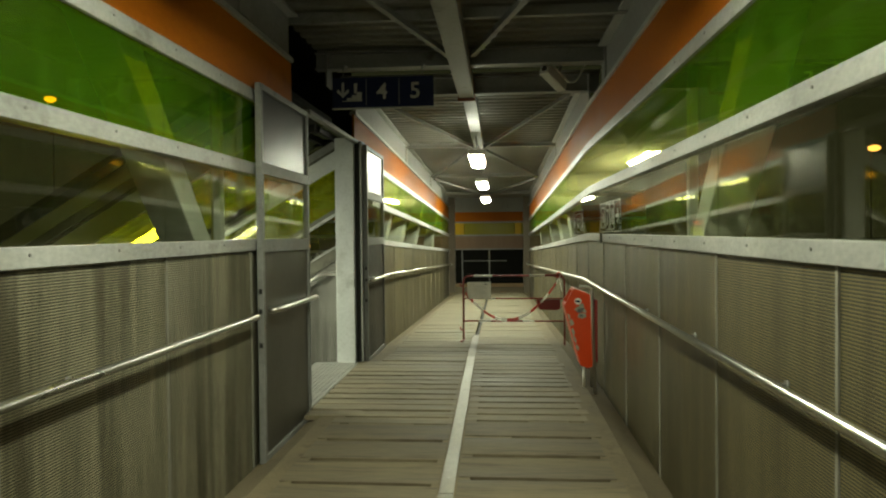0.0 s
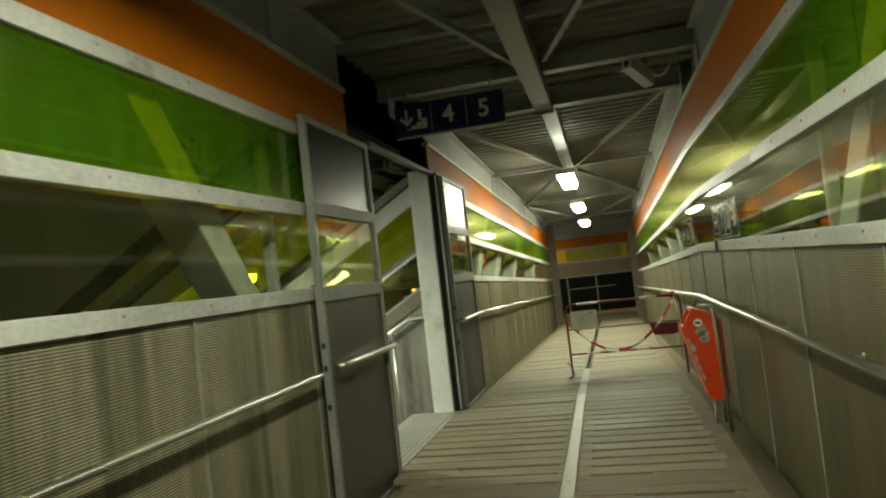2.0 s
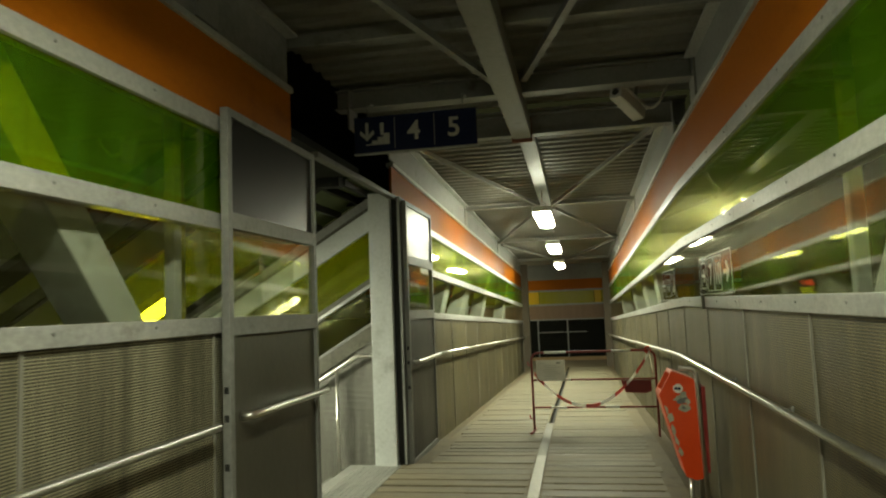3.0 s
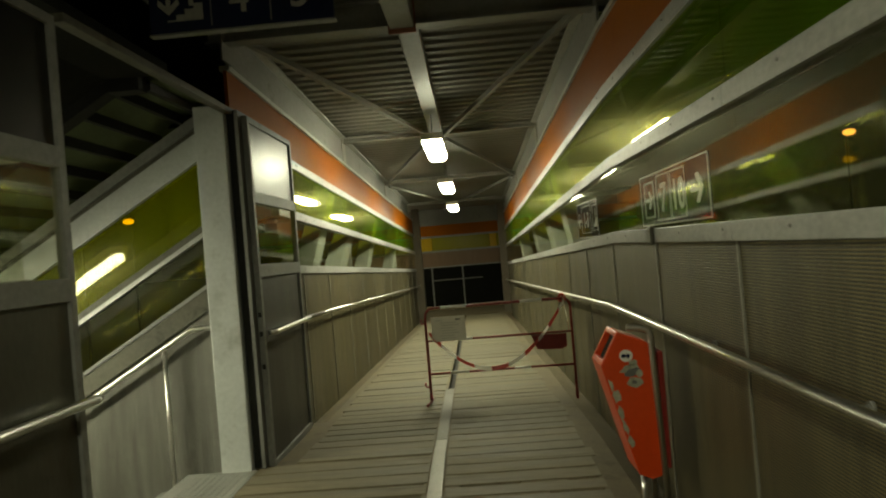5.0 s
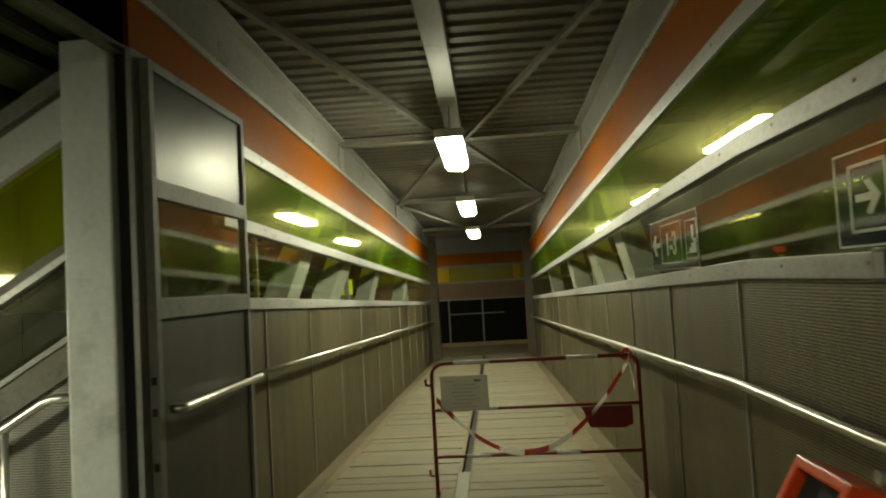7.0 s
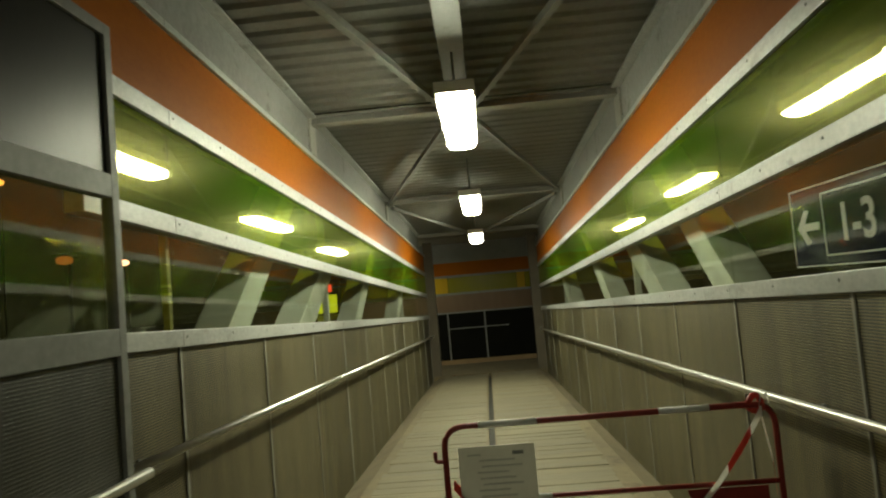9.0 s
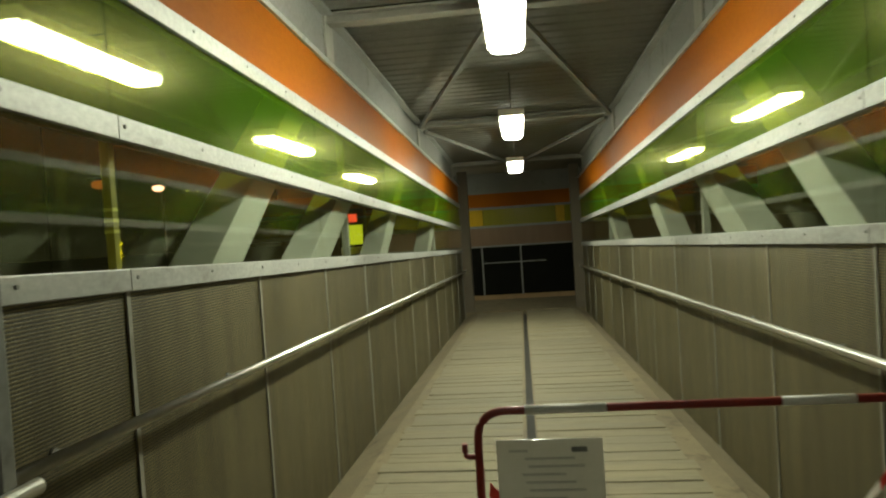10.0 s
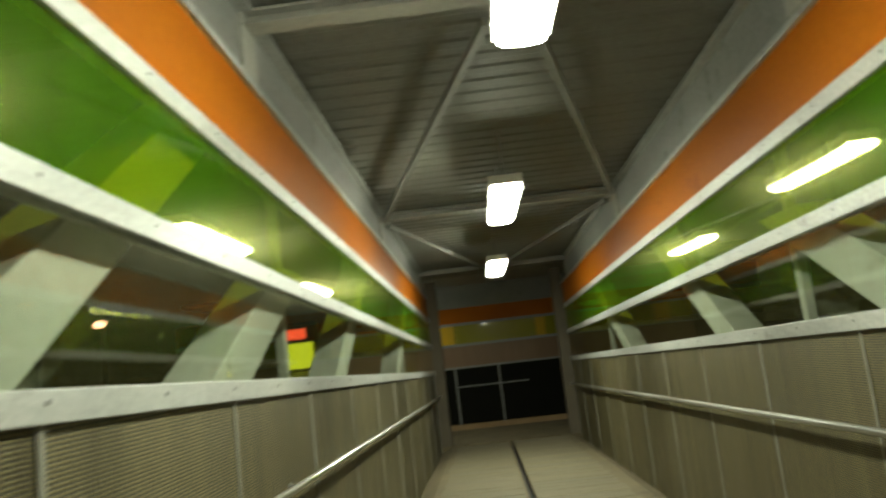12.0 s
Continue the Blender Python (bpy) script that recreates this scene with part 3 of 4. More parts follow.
# ---- lamps ----
def lamp(y, z, glow, length=1.5, skirted=False):
    root = thing("ceiling_lamp", "lit white fluorescent batten lamp under the roof", "lamp", "batten lamps", at=(MIDDLE, y, z))
    bm = bmesh.new()
    box(bm, -0.135, 0.135, -length / 2, length / 2, 0.022, 0.034)
    box(bm, -0.10, 0.10, -length / 2, length / 2, 0.0345, 0.10)
    # skirts added to cut side light: both sides near, right side far
    if skirted:
        for s in (-1, 1):
            box(bm, s * 0.131 - 0.004, s * 0.131 + 0.004, -length / 2, length / 2, -0.062, 0.0215)
    else:
        box(bm, 0.127, 0.135, -length / 2, length / 2, -0.008, 0.0215)
    part("housing", bm, WHITE, root, 0.003)
    bm = bmesh.new()
    prof = [(-0.118, 0.021), (-0.120, 0.0), (-0.112, -0.028), (-0.085, -0.045), (0.0, -0.052), (0.085, -0.045), (0.112, -0.028), (0.120, 0.0), (0.118, 0.021)]
    rings = [[bm.verts.new((x, s * length / 2, zz)) for x, zz in prof] for s in (-1, 1)]
    for i in range(len(prof) - 1):
        f = bm.faces.new((rings[0][i], rings[0][i + 1], rings[1][i + 1], rings[1][i]))
        f.smooth = True
    bm.faces.new(rings[0]), bm.faces.new(rings[1][::-1])
    part("diffuser", bm, glow, root)
    for s in (-1, 1):
        bm = bmesh.new()
        box(bm, -0.137, 0.137, s * length / 2 + 0.001, s * length / 2 + 0.012, -0.01, 0.103)
        part("end_cap", bm, WHITE, root, 0.006)
        bm = bmesh.new()
        tube(bm, [(0, s * length * 0.35, 0.08), (0, s * length * 0.35, (3.09 if y < 5 else 3.27 if y < 13 else 3.42) + deck(y) - z)], 0.006, 6)
        part("hanger", bm, GALV_DULL, root)
    return root


# the lamp at -1.6 is added, unseen behind the start
for y, z, glow in ((-1.6, 2.93, OLD_TUBE), (2.85, 2.925, OLD_TUBE), (12.15, 2.80, TUBE), (16.1, 2.66, TUBE), (20.0, 2.52, TUBE)):
    lamp(y, z, glow, skirted=y < 5)
# added unseen lamp that brightens the end wall from the left
src = lamp(25.3, deck(END) + 2.95, UNSEEN_TUBE, 1.2)
src.location.x = -2.9
src.rotation_euler = (0, 0, radians(90))


# ---- gate leaves and the stair opening ----
def gate_leaf(x, y0, y1, label, foot=-0.10, sheet=LEAF_SHEET):
    root = thing("gate_leaf", label, "gate", "sliding gate leaves", at=(x, (y0 + y1) / 2, deck((y0 + y1) / 2)))
    w = (y1 - y0) / 2
    f = 0.045
    for name, a, b, c, d in (("stile", -w, -w + f, foot, 2.58), ("stile", w - f, w, foot, 2.58), ("cross_rail", -w + f, w - f, 2.535, 2.58), ("cross_rail", -w + f, w - f, 1.945, 2.03), ("cross_rail", -w + f, w - f, 1.39, 1.485), ("cross_rail", -w + f, w - f, foot, foot + 0.05)):
        bm = bmesh.new()
        box(bm, -0.022, 0.022, a, b, c, d)
        part(name, bm, GALV_DULL, root, 0.003)
    for name, c, d, mat, t in (("steel_panel", 2.03, 2.535, LEAF_STEEL, 0.006), ("clear_pane", 1.485, 1.945, CLEAR_GLASS, 0.004), ("lower_panel", foot + 0.05, 1.39, sheet, 0.006)):
        bm = bmesh.new()
        box(bm, -t, t, -w + f, w - f, c, d)
        part(name, bm, mat, root)
    bm = bmesh.new()
    tube(bm, rounded([(0.02, -w + 0.12, 0.975), (0.075, -w + 0.12, 0.975), (0.075, w - 0.0, 0.975)], 0.03, 4), 0.02, 12)
    part("rail", bm, STAINLESS, root, label="stainless steel handrail piece")
    for z in (0.72, 0.96, 1.10):
        bm = bmesh.new()
        box(bm, -0.012, 0.012, -w - 0.003, -w + 0.001, z, z + 0.035)
        part("latch_slot", bm, BLACK, root)
    return root


gate_leaf(-1.667, 4.73, 5.94, "grey steel gate leaf with a glass window, slid open")
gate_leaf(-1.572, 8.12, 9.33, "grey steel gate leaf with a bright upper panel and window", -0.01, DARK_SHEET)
track = thing("gate_track", "thin steel guide track above the stair opening", "track")
bm = bmesh.new()
box(bm, -1.70, -1.64, 6.0, 8.15, 2.575, 2.615, on_deck)
part("bar", bm, DARK_TRIM, track, 0.003)
post = thing("gate_post", "pale grey painted steel post at the stair opening", "post")
bm = bmesh.new()
box(bm, -1.915, -1.690, 8.03, 8.26, -0.05, 2.64, on_deck)
part("shaft", bm, TRUSS, post, 0.012)
bm = bmesh.new()
box(bm, -1.688, -1.628, 8.08, 8.26, 0.0, 2.60, on_deck)
part("channel", bm, BLACK, post)
bm = bmesh.new()
box(bm, -1.626, -1.599, 8.06, 8.27, 0.0, 2.60, on_deck)
part("jamb", bm, GALV_DULL, post, 0.003)

# added sheets; their black puts the unlit gap over the gate into colour
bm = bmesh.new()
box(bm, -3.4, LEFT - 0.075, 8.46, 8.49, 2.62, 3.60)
part("shade_sheet", bm, UNLIT_BLACK, over)
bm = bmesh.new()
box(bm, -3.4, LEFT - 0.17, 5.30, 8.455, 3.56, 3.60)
part("shade_sheet", bm, UNLIT_BLACK, over)

# ---- stair ----
stair = thing("stair", "covered concrete stair going down to the platform", "stair", kind="structure")
for i in range(14):
    x1 = STAIR_TOP - 0.29 * i
    bm = bmesh.new()
    box(bm, x1 - 0.31, x1, 5.78, 8.24, 0.02 - 0.17 * (i + 1) - 0.16, 0.02 - 0.17 * (i + 1))
    part("step", bm, CONCRETE, stair, 0.01)


def stair_bar(parent, name, mat, y0, y1, h0, h1, x0=-6.3, x1=-2.0, edge=0.0):
    """A bar that follows the stair down and levels off at the landing."""
    bm = bmesh.new()
    for a, b in (((x0, min(x1, STAIR_TOP)) if x0 < STAIR_TOP else (None, None)), ((max(x0, STAIR_TOP), x1))):
        if a is not None and b - a > 1e-4:
            vs = [bm.verts.new((x, y, h + on_stair(x, y))) for x in (a, b) for y, h in ((y0, h0), (y1, h0), (y1, h1), (y0, h1))]
            for i in range(4):
                j = (i + 1) % 4
                bm.faces.new((vs[i], vs[j], vs[4 + j], vs[4 + i]))
            bm.faces.new(vs[:4]), bm.faces.new(vs[4:])
    return part(name, bm, mat, parent, edge)


def sloped_bar(parent, name, mat, y0, y1, h0, h1, x0=-6.3, x1=-1.925):
    """A bar with the stair's slope all the way up to the gate post."""
    bm = bmesh.new()
    vs = [bm.verts.new((x, y, h + 0.02 + STAIR_SLOPE * (x - STAIR_TOP))) for x in (x0, x1) for y, h in ((y0, h0), (y1, h0), (y1, h1), (y0, h1))]
    for i in range(4):
        j = (i + 1) % 4
        bm.faces.new((vs[i], vs[j], vs[4 + j], vs[4 + i]))
    bm.faces.new(vs[:4]), bm.faces.new(vs[4:])
    return part(name, bm, mat, parent)


for wall_name, ya, yb, inner in (("wall_stair_far", 8.30, 8.34, 8.30), ("wall_stair_near", 5.66, 5.70, 5.70)):
    sw = thing(wall_name, "sloping stair wall of perforated steel and green glass", "wall", kind="structure")
    x = -1.925
    while x > -6.2:
        sloped_bar(sw, "panel", SHEET_X, ya + 0.01, yb - 0.01, -0.2, 1.08, x - 1.2, x - 0.006)
        sloped_bar(sw, "joint_strip", GALV, ya - 0.004, yb + 0.004, -0.2, 1.08, x - 1.206, x - 1.19)
        x -= 1.2
    sloped_bar(sw, "sill", DARK_TRIM, ya - 0.01, yb + 0.01, 1.08, 1.24)
    sloped_bar(sw, "sill_cap", GALV_DULL, ya - 0.02, yb + 0.02, 1.24, 1.27)
    sloped_bar(sw, "clear_pane", CLEAR_GLASS, ya + 0.016, yb - 0.016, 1.27, 1.63)
    sloped_bar(sw, "middle_rail", GALV, ya - 0.012, yb + 0.012, 1.63, 1.667)
    sloped_bar(sw, "dark_strip", DARK_TRIM, ya - 0.006, yb + 0.006, 1.667, 1.72)
    sloped_bar(sw, "green_pane", STAIR_GLASS, ya + 0.016, yb - 0.016, 1.72, 2.20)
    sloped_bar(sw, "head_beam", TRUSS, ya - 0.03, yb + 0.03, 2.20, 2.41)
    # dark strip paints the shadow line below the eave
    sloped_bar(sw, "shadow_gap_strip", DARK_TRIM, ya - 0.015, yb + 0.015, 2.41, 2.45)
    sloped_bar(sw, "eave_strip", GALV_DULL, ya - 0.035, yb + 0.035, 2.45, 2.54)
    # added board that hides a far lamp showing through the eave gap
    if inner < 6:
        sloped_bar(sw, "added_fascia", TRUSS, ya - 0.05, yb, 2.54, 2.80)
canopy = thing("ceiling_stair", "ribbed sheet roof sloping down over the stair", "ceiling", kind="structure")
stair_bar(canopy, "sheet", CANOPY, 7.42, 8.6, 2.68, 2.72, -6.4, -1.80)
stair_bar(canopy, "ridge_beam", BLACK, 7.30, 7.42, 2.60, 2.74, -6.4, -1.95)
# black sheet added for the unlit near half of the stair roof
stair_bar(canopy, "shade_soffit", UNLIT_BLACK, 5.4, 7.30, 2.68, 2.74, -6.4, -1.76)
# purlins are black to carry the same shade
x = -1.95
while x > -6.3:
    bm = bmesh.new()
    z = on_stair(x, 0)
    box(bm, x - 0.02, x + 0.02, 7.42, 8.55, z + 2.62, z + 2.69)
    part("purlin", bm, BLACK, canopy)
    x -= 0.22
for y0, flip in ((8.22, 1), (5.80, -1)):
    root = thing("stair_handrail", "bright steel stair handrail on slim posts", "handrail", "stair handrails")
    pts = [(-1.93 if flip > 0 else -2.06, y0, 1.05), (-2.13, y0, 1.05), (-5.9, y0, 1.03 + on_stair(-5.9, 0))]
    bm = bmesh.new()
    tube(bm, rounded(pts, 0.05, 4), 0.021, 12)
    part("rail", bm, STAINLESS, root)
    for x in (-2.35, -3.29, -4.2, -5.1):
        top = 1.025 + on_stair(x, 0)
        bm = bmesh.new()
        tube(bm, [(x, y0, top), (x, y0, on_stair(x, 0) - 0.2)], 0.017, 10)
        part("post", bm, STAINLESS, root)
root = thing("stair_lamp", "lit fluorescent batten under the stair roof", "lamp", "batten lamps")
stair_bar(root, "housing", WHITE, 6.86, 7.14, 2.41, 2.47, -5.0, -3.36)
# skirts added to keep this lamp's light off the canopy
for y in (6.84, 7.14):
    stair_bar(root, "light_skirt", WHITE, y, y + 0.02, 2.385, 2.47, -5.0, -3.36)
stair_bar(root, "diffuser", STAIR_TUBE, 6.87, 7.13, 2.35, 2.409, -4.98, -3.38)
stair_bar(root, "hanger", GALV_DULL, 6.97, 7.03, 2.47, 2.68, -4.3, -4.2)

# ---- bin ----
def litter_bin(y0, y1):
    root = thing("litter_bin", "orange plastic litter bin with stickers on a steel post", "litter bin", at=(0.81, (y0 + y1) / 2, deck(6.9) - 0.045))
    w = (y1 - y0) / 2
    # outline seen from the side: bottom, tapering front, slanted opening, top, back
    prof = [(0.035, 0.24), (-0.035, 0.27), (-0.186, 0.845), (-0.090, 1.015), (0.055, 0.955), (0.098, 0.88), (0.090, 0.26)]
    bm = bmesh.new()
    rings = [[bm.verts.new((x, s * w, z)) for x, z in prof] for s in (-1, 1)]
    n = len(prof)
    for i in range(n):
        j = (i + 1) % n
        if i == 2:
            continue
        bm.faces.new((rings[0][i], rings[0][j], rings[1][j], rings[1][i]))
    bm.faces.new(rings[0]), bm.faces.new(rings[1][::-1])
    # rim of the opening and the sunk throat
    a, b = Vector((*[prof[2][0]], 0, prof[2][1])), Vector((prof[3][0], 0, prof[3][1]))
    rim_out = [rings[0][2], rings[0][3], rings[1][3], rings[1][2]]
    e = 0.030
    d = (b - a).normalized()
    depth = Vector((d.z, 0, -d.x)) * 0.035
    corners = [a + d * e + Vector((0, -w + e, 0)), b - d * e + Vector((0, -w + e, 0)), b - d * e + Vector((0, w - e, 0)), a + d * e + Vector((0, w - e, 0))]
    rim_in = [bm.verts.new(c) for c in corners]
    throat = [bm.verts.new(c + depth) for c in corners]
    for i in range(4):
        j = (i + 1) % 4
        bm.faces.new((rim_out[i], rim_out[j], rim_in[j], rim_in[i]))
        bm.faces.new((rim_in[i], rim_in[j], throat[j], throat[i]))
    body = part("body", bm, BIN_ORANGE, root, 0.006)
    # black sheet close behind the rim paints the shade inside
    bm = bmesh.new()
    vs = [bm.verts.new(c + depth * 0.93) for c in corners]
    bm.faces.new(vs)
    ext = bmesh.ops.extrude_face_region(bm, geom=bm.faces[:])
    bmesh.ops.translate(bm, vec=depth * 0.05, verts=[v for v in ext["geom"] if isinstance(v, bmesh.types.BMVert)])
    part("throat_shade", bm, BLACK, root, label="black sheet for the dark inside")
    # stickers on the near side
    srng = random.Random(11)

    def sticker(x, z, rx, rz, turn, mat, layer, ragged=0.25, k=12):
        bm = bmesh.new()
        ring = []
        for i in range(k):
            a = i * math.tau / k
            u, v = rx * math.cos(a) * (1 + srng.uniform(-ragged, ragged)), rz * math.sin(a) * (1 + srng.uniform(-ragged, ragged))
            ring.append(bm.verts.new((x + u * math.cos(turn) - v * math.sin(turn), -w - 0.001 - 0.0007 * layer, z + u * math.sin(turn) + v * math.cos(turn))))
        bm.faces.new(ring)
        ext = bmesh.ops.extrude_face_region(bm, geom=bm.faces[:])
        bmesh.ops.translate(bm, vec=(0, 0.001 + 0.0006 * layer, 0), verts=[v for v in ext["geom"] if isinstance(v, bmesh.types.BMVert)])
        part("sticker", bm, mat, root)

    sticker(-0.054, 0.888, 0.034, 0.032, 0.0, WHITE, 1, 0.03, 20)
    sticker(-0.065, 0.888, 0.012, 0.013, 0.5, BLUE, 2, 0.3, 8)
    sticker(-0.044, 0.885, 0.011, 0.014, -0.4, BLUE, 2, 0.3, 8)
    sticker(-0.020, 0.850, 0.026, 0.016, 0.3, STICKER, 1)
    sticker(-0.036, 0.820, 0.052, 0.022, 0.25, STICKER, 1)
    sticker(-0.024, 0.800, 0.048, 0.022, 0.2, INK, 2, 0.2)
    sticker(0.006, 0.794, 0.018, 0.020, 0.2, STICKER, 3)
    sticker(-0.018, 0.746, 0.038, 0.026, -0.1, STICKER, 1, 0.3, 9)
    sticker(-0.024, 0.750, 0.014, 0.010, -0.1, INK, 2, 0.3, 9)
    # scuffed and scratched paint down the front edge
    for z, half, tall in ((0.74, 0.012, 0.03), (0.68, 0.018, 0.045), (0.60, 0.015, 0.05), (0.52, 0.010, 0.035), (0.44, 0.012, 0.03)):
        x = -0.035 - 0.151 * (z - 0.27) / 0.575 + half + 0.006
        sticker(x, z, half, tall, 0.25, STICKER, 1, 0.45, 11)
    # bent tube stand
    for y, x0, x1 in ((-w - 0.022, -0.045, 0.073),):
        bm = bmesh.new()
        tube(bm, rounded([(x0, y, 1.035), (x1, y, 1.025), (x1 + 0.03, y, -0.08)], 0.05, 6), 0.0165, 12)
        part("stand", bm, STAINLESS, root, label="bent stainless tube")
    for x, y, z1 in ((0.015, 0.0, 0.26), (0.108, w + 0.022, 0.9)):
        bm = bmesh.new()
        tube(bm, [(x, y, z1), (x, y, -0.05)], 0.014, 10)
        part("stand", bm, STAINLESS, root)
    bm = bmesh.new()
    box(bm, 0.101, 0.128, -w - 0.02, w + 0.02, 0.30, 0.90)
    part("back_plate", bm, RED, root, label="red back plate")
    return root


litter_bin(6.74, 7.02)

# ---- barrier with tape and notice ----
def crowd_barrier(x0, x1, y, height):
    root = thing("barrier", "red and white striped tubular steel barrier", "barrier", at=(x0, y, deck(y)))
    w, r = x1 - x0, 0.0138
    outline = rounded([(0, 0, 0.02), (0, 0, height), (w, 0, height), (w, 0, -0.075)], 0.10, 7)
    bm = bmesh.new()
    tube(bm, outline, r, 10)
    part("frame", bm, RED, root)
    for z in (0.62, 0.29):
        bm = bmesh.new()
        tube(bm, [(0, 0, z), (w, 0, z - 0.005)], r * 0.8, 10)
        part("bar", bm, RED, root)
    for z, spans in ((height, ((0.16, 0.42), (0.96, 1.18))), (0.62, ((0.30, 0.46),)), (0.29, ((0.22, 0.40), (0.86, 1.02)))):
        for a, b in spans:
            bm = bmesh.new()
            tube(bm, [(a, 0, z), (b, 0, z - (0.003 if z < height else 0))], (r if z == height else r * 0.8) + 0.0015, 10)
            part("white_band", bm, WHITE, root)
    bm = bmesh.new()
    tube(bm, [(0, 0, 0.02), (-0.02, -0.13, 0.012), (-0.03, -0.20, 0.014)], 0.014, 8)
    tube(bm, [(0, 0, 0.02), (0.0, 0.18, 0.012)], 0.014, 8)
    part("foot", bm, RED, root)
    for z in (0.80, 0.16):
        bm = bmesh.new()
        tube(bm, rounded([(0, 0, z), (-0.045, 0, z), (-0.045, 0, z + 0.045)], 0.015, 3), 0.010, 8)
        part("hook", bm, RED, root)
    bm = bmesh.new()
    vs = [(1.05, 0.60), (1.10, 0.455), (1.34, 0.445), (1.40, 0.47), (1.40, 0.60)]
    face = bm.faces.new([bm.verts.new((a, -0.004, b)) for a, b in vs])
    ext = bmesh.ops.extrude_face_region(bm, geom=[face])
    bmesh.ops.translate(bm, vec=(0, 0.006, 0), verts=[v for v in ext["geom"] if isinstance(v, bmesh.types.BMVert)])
    part("plate", bm, RED, root, label="dark red sheet plate")
    return root


crowd_barrier(-0.52, 0.94, 10.10, 0.95)


def ribbon(root, pts, width, colours, step):
    """Warning tape: short twisted lengths in turn red and white."""
    dense = []
    for a, b in zip(pts, pts[1:]):
        n = max(2, round((Vector(b) - Vector(a)).length / 0.03))
        dense += [Vector(a).lerp(Vector(b), i / n) for i in range(n)]
    dense.append(Vector(pts[-1]))
    run, at = 0.0, 0
    piece = [dense[0]]
    for i in range(1, len(dense)):
        piece.append(dense[i])
        run += (dense[i] - dense[i - 1]).length
        if run > step or i == len(dense) - 1:
            bm = bmesh.new()
            last = None
            for k, p in enumerate(piece):
                turn = 0.55 * math.sin((i + k) * 0.21)
                d = Vector((0.25 * math.sin(turn), math.sin(turn) * 0.7, math.cos(turn))) * width / 2
                now = [bm.verts.new(p + q) for q in (d, -d, -d + Vector((0, 0.0012, 0)), d + Vector((0, 0.0012, 0)))]
                if last:
                    for e in range(4):
                        bm.faces.new((last[e], last[(e + 1) % 4], now[(e + 1) % 4], now[e]))
                last = now
            part("length", bm, colours[at % 2], root)
            at, run, piece = at + 1, 0.0, [dense[i]]


tape = thing("warning_tape", "red and white plastic warning tape hanging across barrier", "tape")
zb = deck(10.10)
sag = [(-0.49 + 1.37 * s, 10.075, zb + 0.70 * (1 - s) + 0.93 * s - 1.62 * s * (1 - s) - 0.10 * math.sin(math.pi * s)) for s in [i / 24 for i in range(25)]]
ribbon(tape, sag, 0.044, (TAPE_RED, TAPE_WHITE), 0.17)
ribbon(tape, [(0.87, 10.078, zb + 0.94), (0.90, 10.07, zb + 0.72), (0.905, 10.072, zb + 0.56)], 0.050, (TAPE_WHITE, TAPE_RED), 0.2)
bm = bmesh.new()
tube(bm, [(0.86 + 0.03 * math.cos(a), 10.10 + 0.012 * math.sin(2 * a), zb + 0.955 + 0.035 * math.sin(a)) for a in [i * math.tau / 10 for i in range(11)]], 0.014, 6)
part("knot", bm, TAPE_RED, tape)
bm = bmesh.new()
tube(bm, [(0.875, 10.09, zb + 0.94), (0.89, 10.095, zb + 1.0), (0.915, 10.10, zb + 1.0), (0.92, 10.10, zb + 0.95)], 0.004, 6)
part("tie", bm, TAPE_WHITE, tape, label="white cable tie")

notice = thing("notice", "printed paper notice in a clear sleeve on barrier", "notice", at=(-0.27, 10.075, zb + 0.735))
bm = bmesh.new()
box(bm, -0.19, 0.15, -0.003, 0.0, -0.12, 0.125)
part("sheet", bm, PAPER, notice)
for k in range(8):
    z = 0.085 - 0.026 * k
    a, b = (-0.15, -0.09) if k == 0 else (-0.11 + 0.01 * (k % 3), 0.05 + 0.03 * ((k * 7) % 3) - 0.02)
    bm = bmesh.new()
    box(bm, a, b, -0.0045, -0.003, z, z + 0.007)
    part("text_bar", bm, PALE_INK, notice)
bm = bmesh.new()
box(bm, 0.05, 0.10, -0.0045, -0.003, 0.082, 0.098)
part("mark", bm, INK, notice)

# ---- signs ----
def shape_part(name, parent, m, pts, mat=SIGN_WHITE, thick=0.002):
    """A flat cut-out; pts in the plane of the sign, m its pose."""
    bm = bmesh.new()
    f = bm.faces.new([bm.verts.new((u, v, 0)) for u, v in pts])
    ext = bmesh.ops.extrude_face_region(bm, geom=[f])
    bmesh.ops.translate(bm, vec=(0, 0, thick), verts=[v for v in ext["geom"] if isinstance(v, bmesh.types.BMVert)])
    ob = part(name, bm, mat, parent)
    ob.matrix_local = m
    return ob


def arrow_pts(cx, cy, s, angle):
    base = [(-0.5, -0.08), (0.14, -0.08), (-0.1, -0.34), (0.10, -0.38), (0.46, 0.0), (0.10, 0.38), (-0.1, 0.34), (0.14, 0.08), (-0.5, 0.08)]
    c, d = math.cos(angle), math.sin(angle)
    return [(cx + s * (x * c - y * d), cy + s * (x * d + y * c)) for x, y in base]


def square_frame(parent, m, cx, cy, s, t=0.006):
    for a, b, c, d in ((-s, s, s - t, s), (-s, s, -s, -s + t), (-s, -s + t, -s, s), (s - t, s, -s, s)):
        shape_part("frame_line", parent, m, [(cx + a, cy + c), (cx + b, cy + c), (cx + b, cy + d), (cx + a, cy + d)])


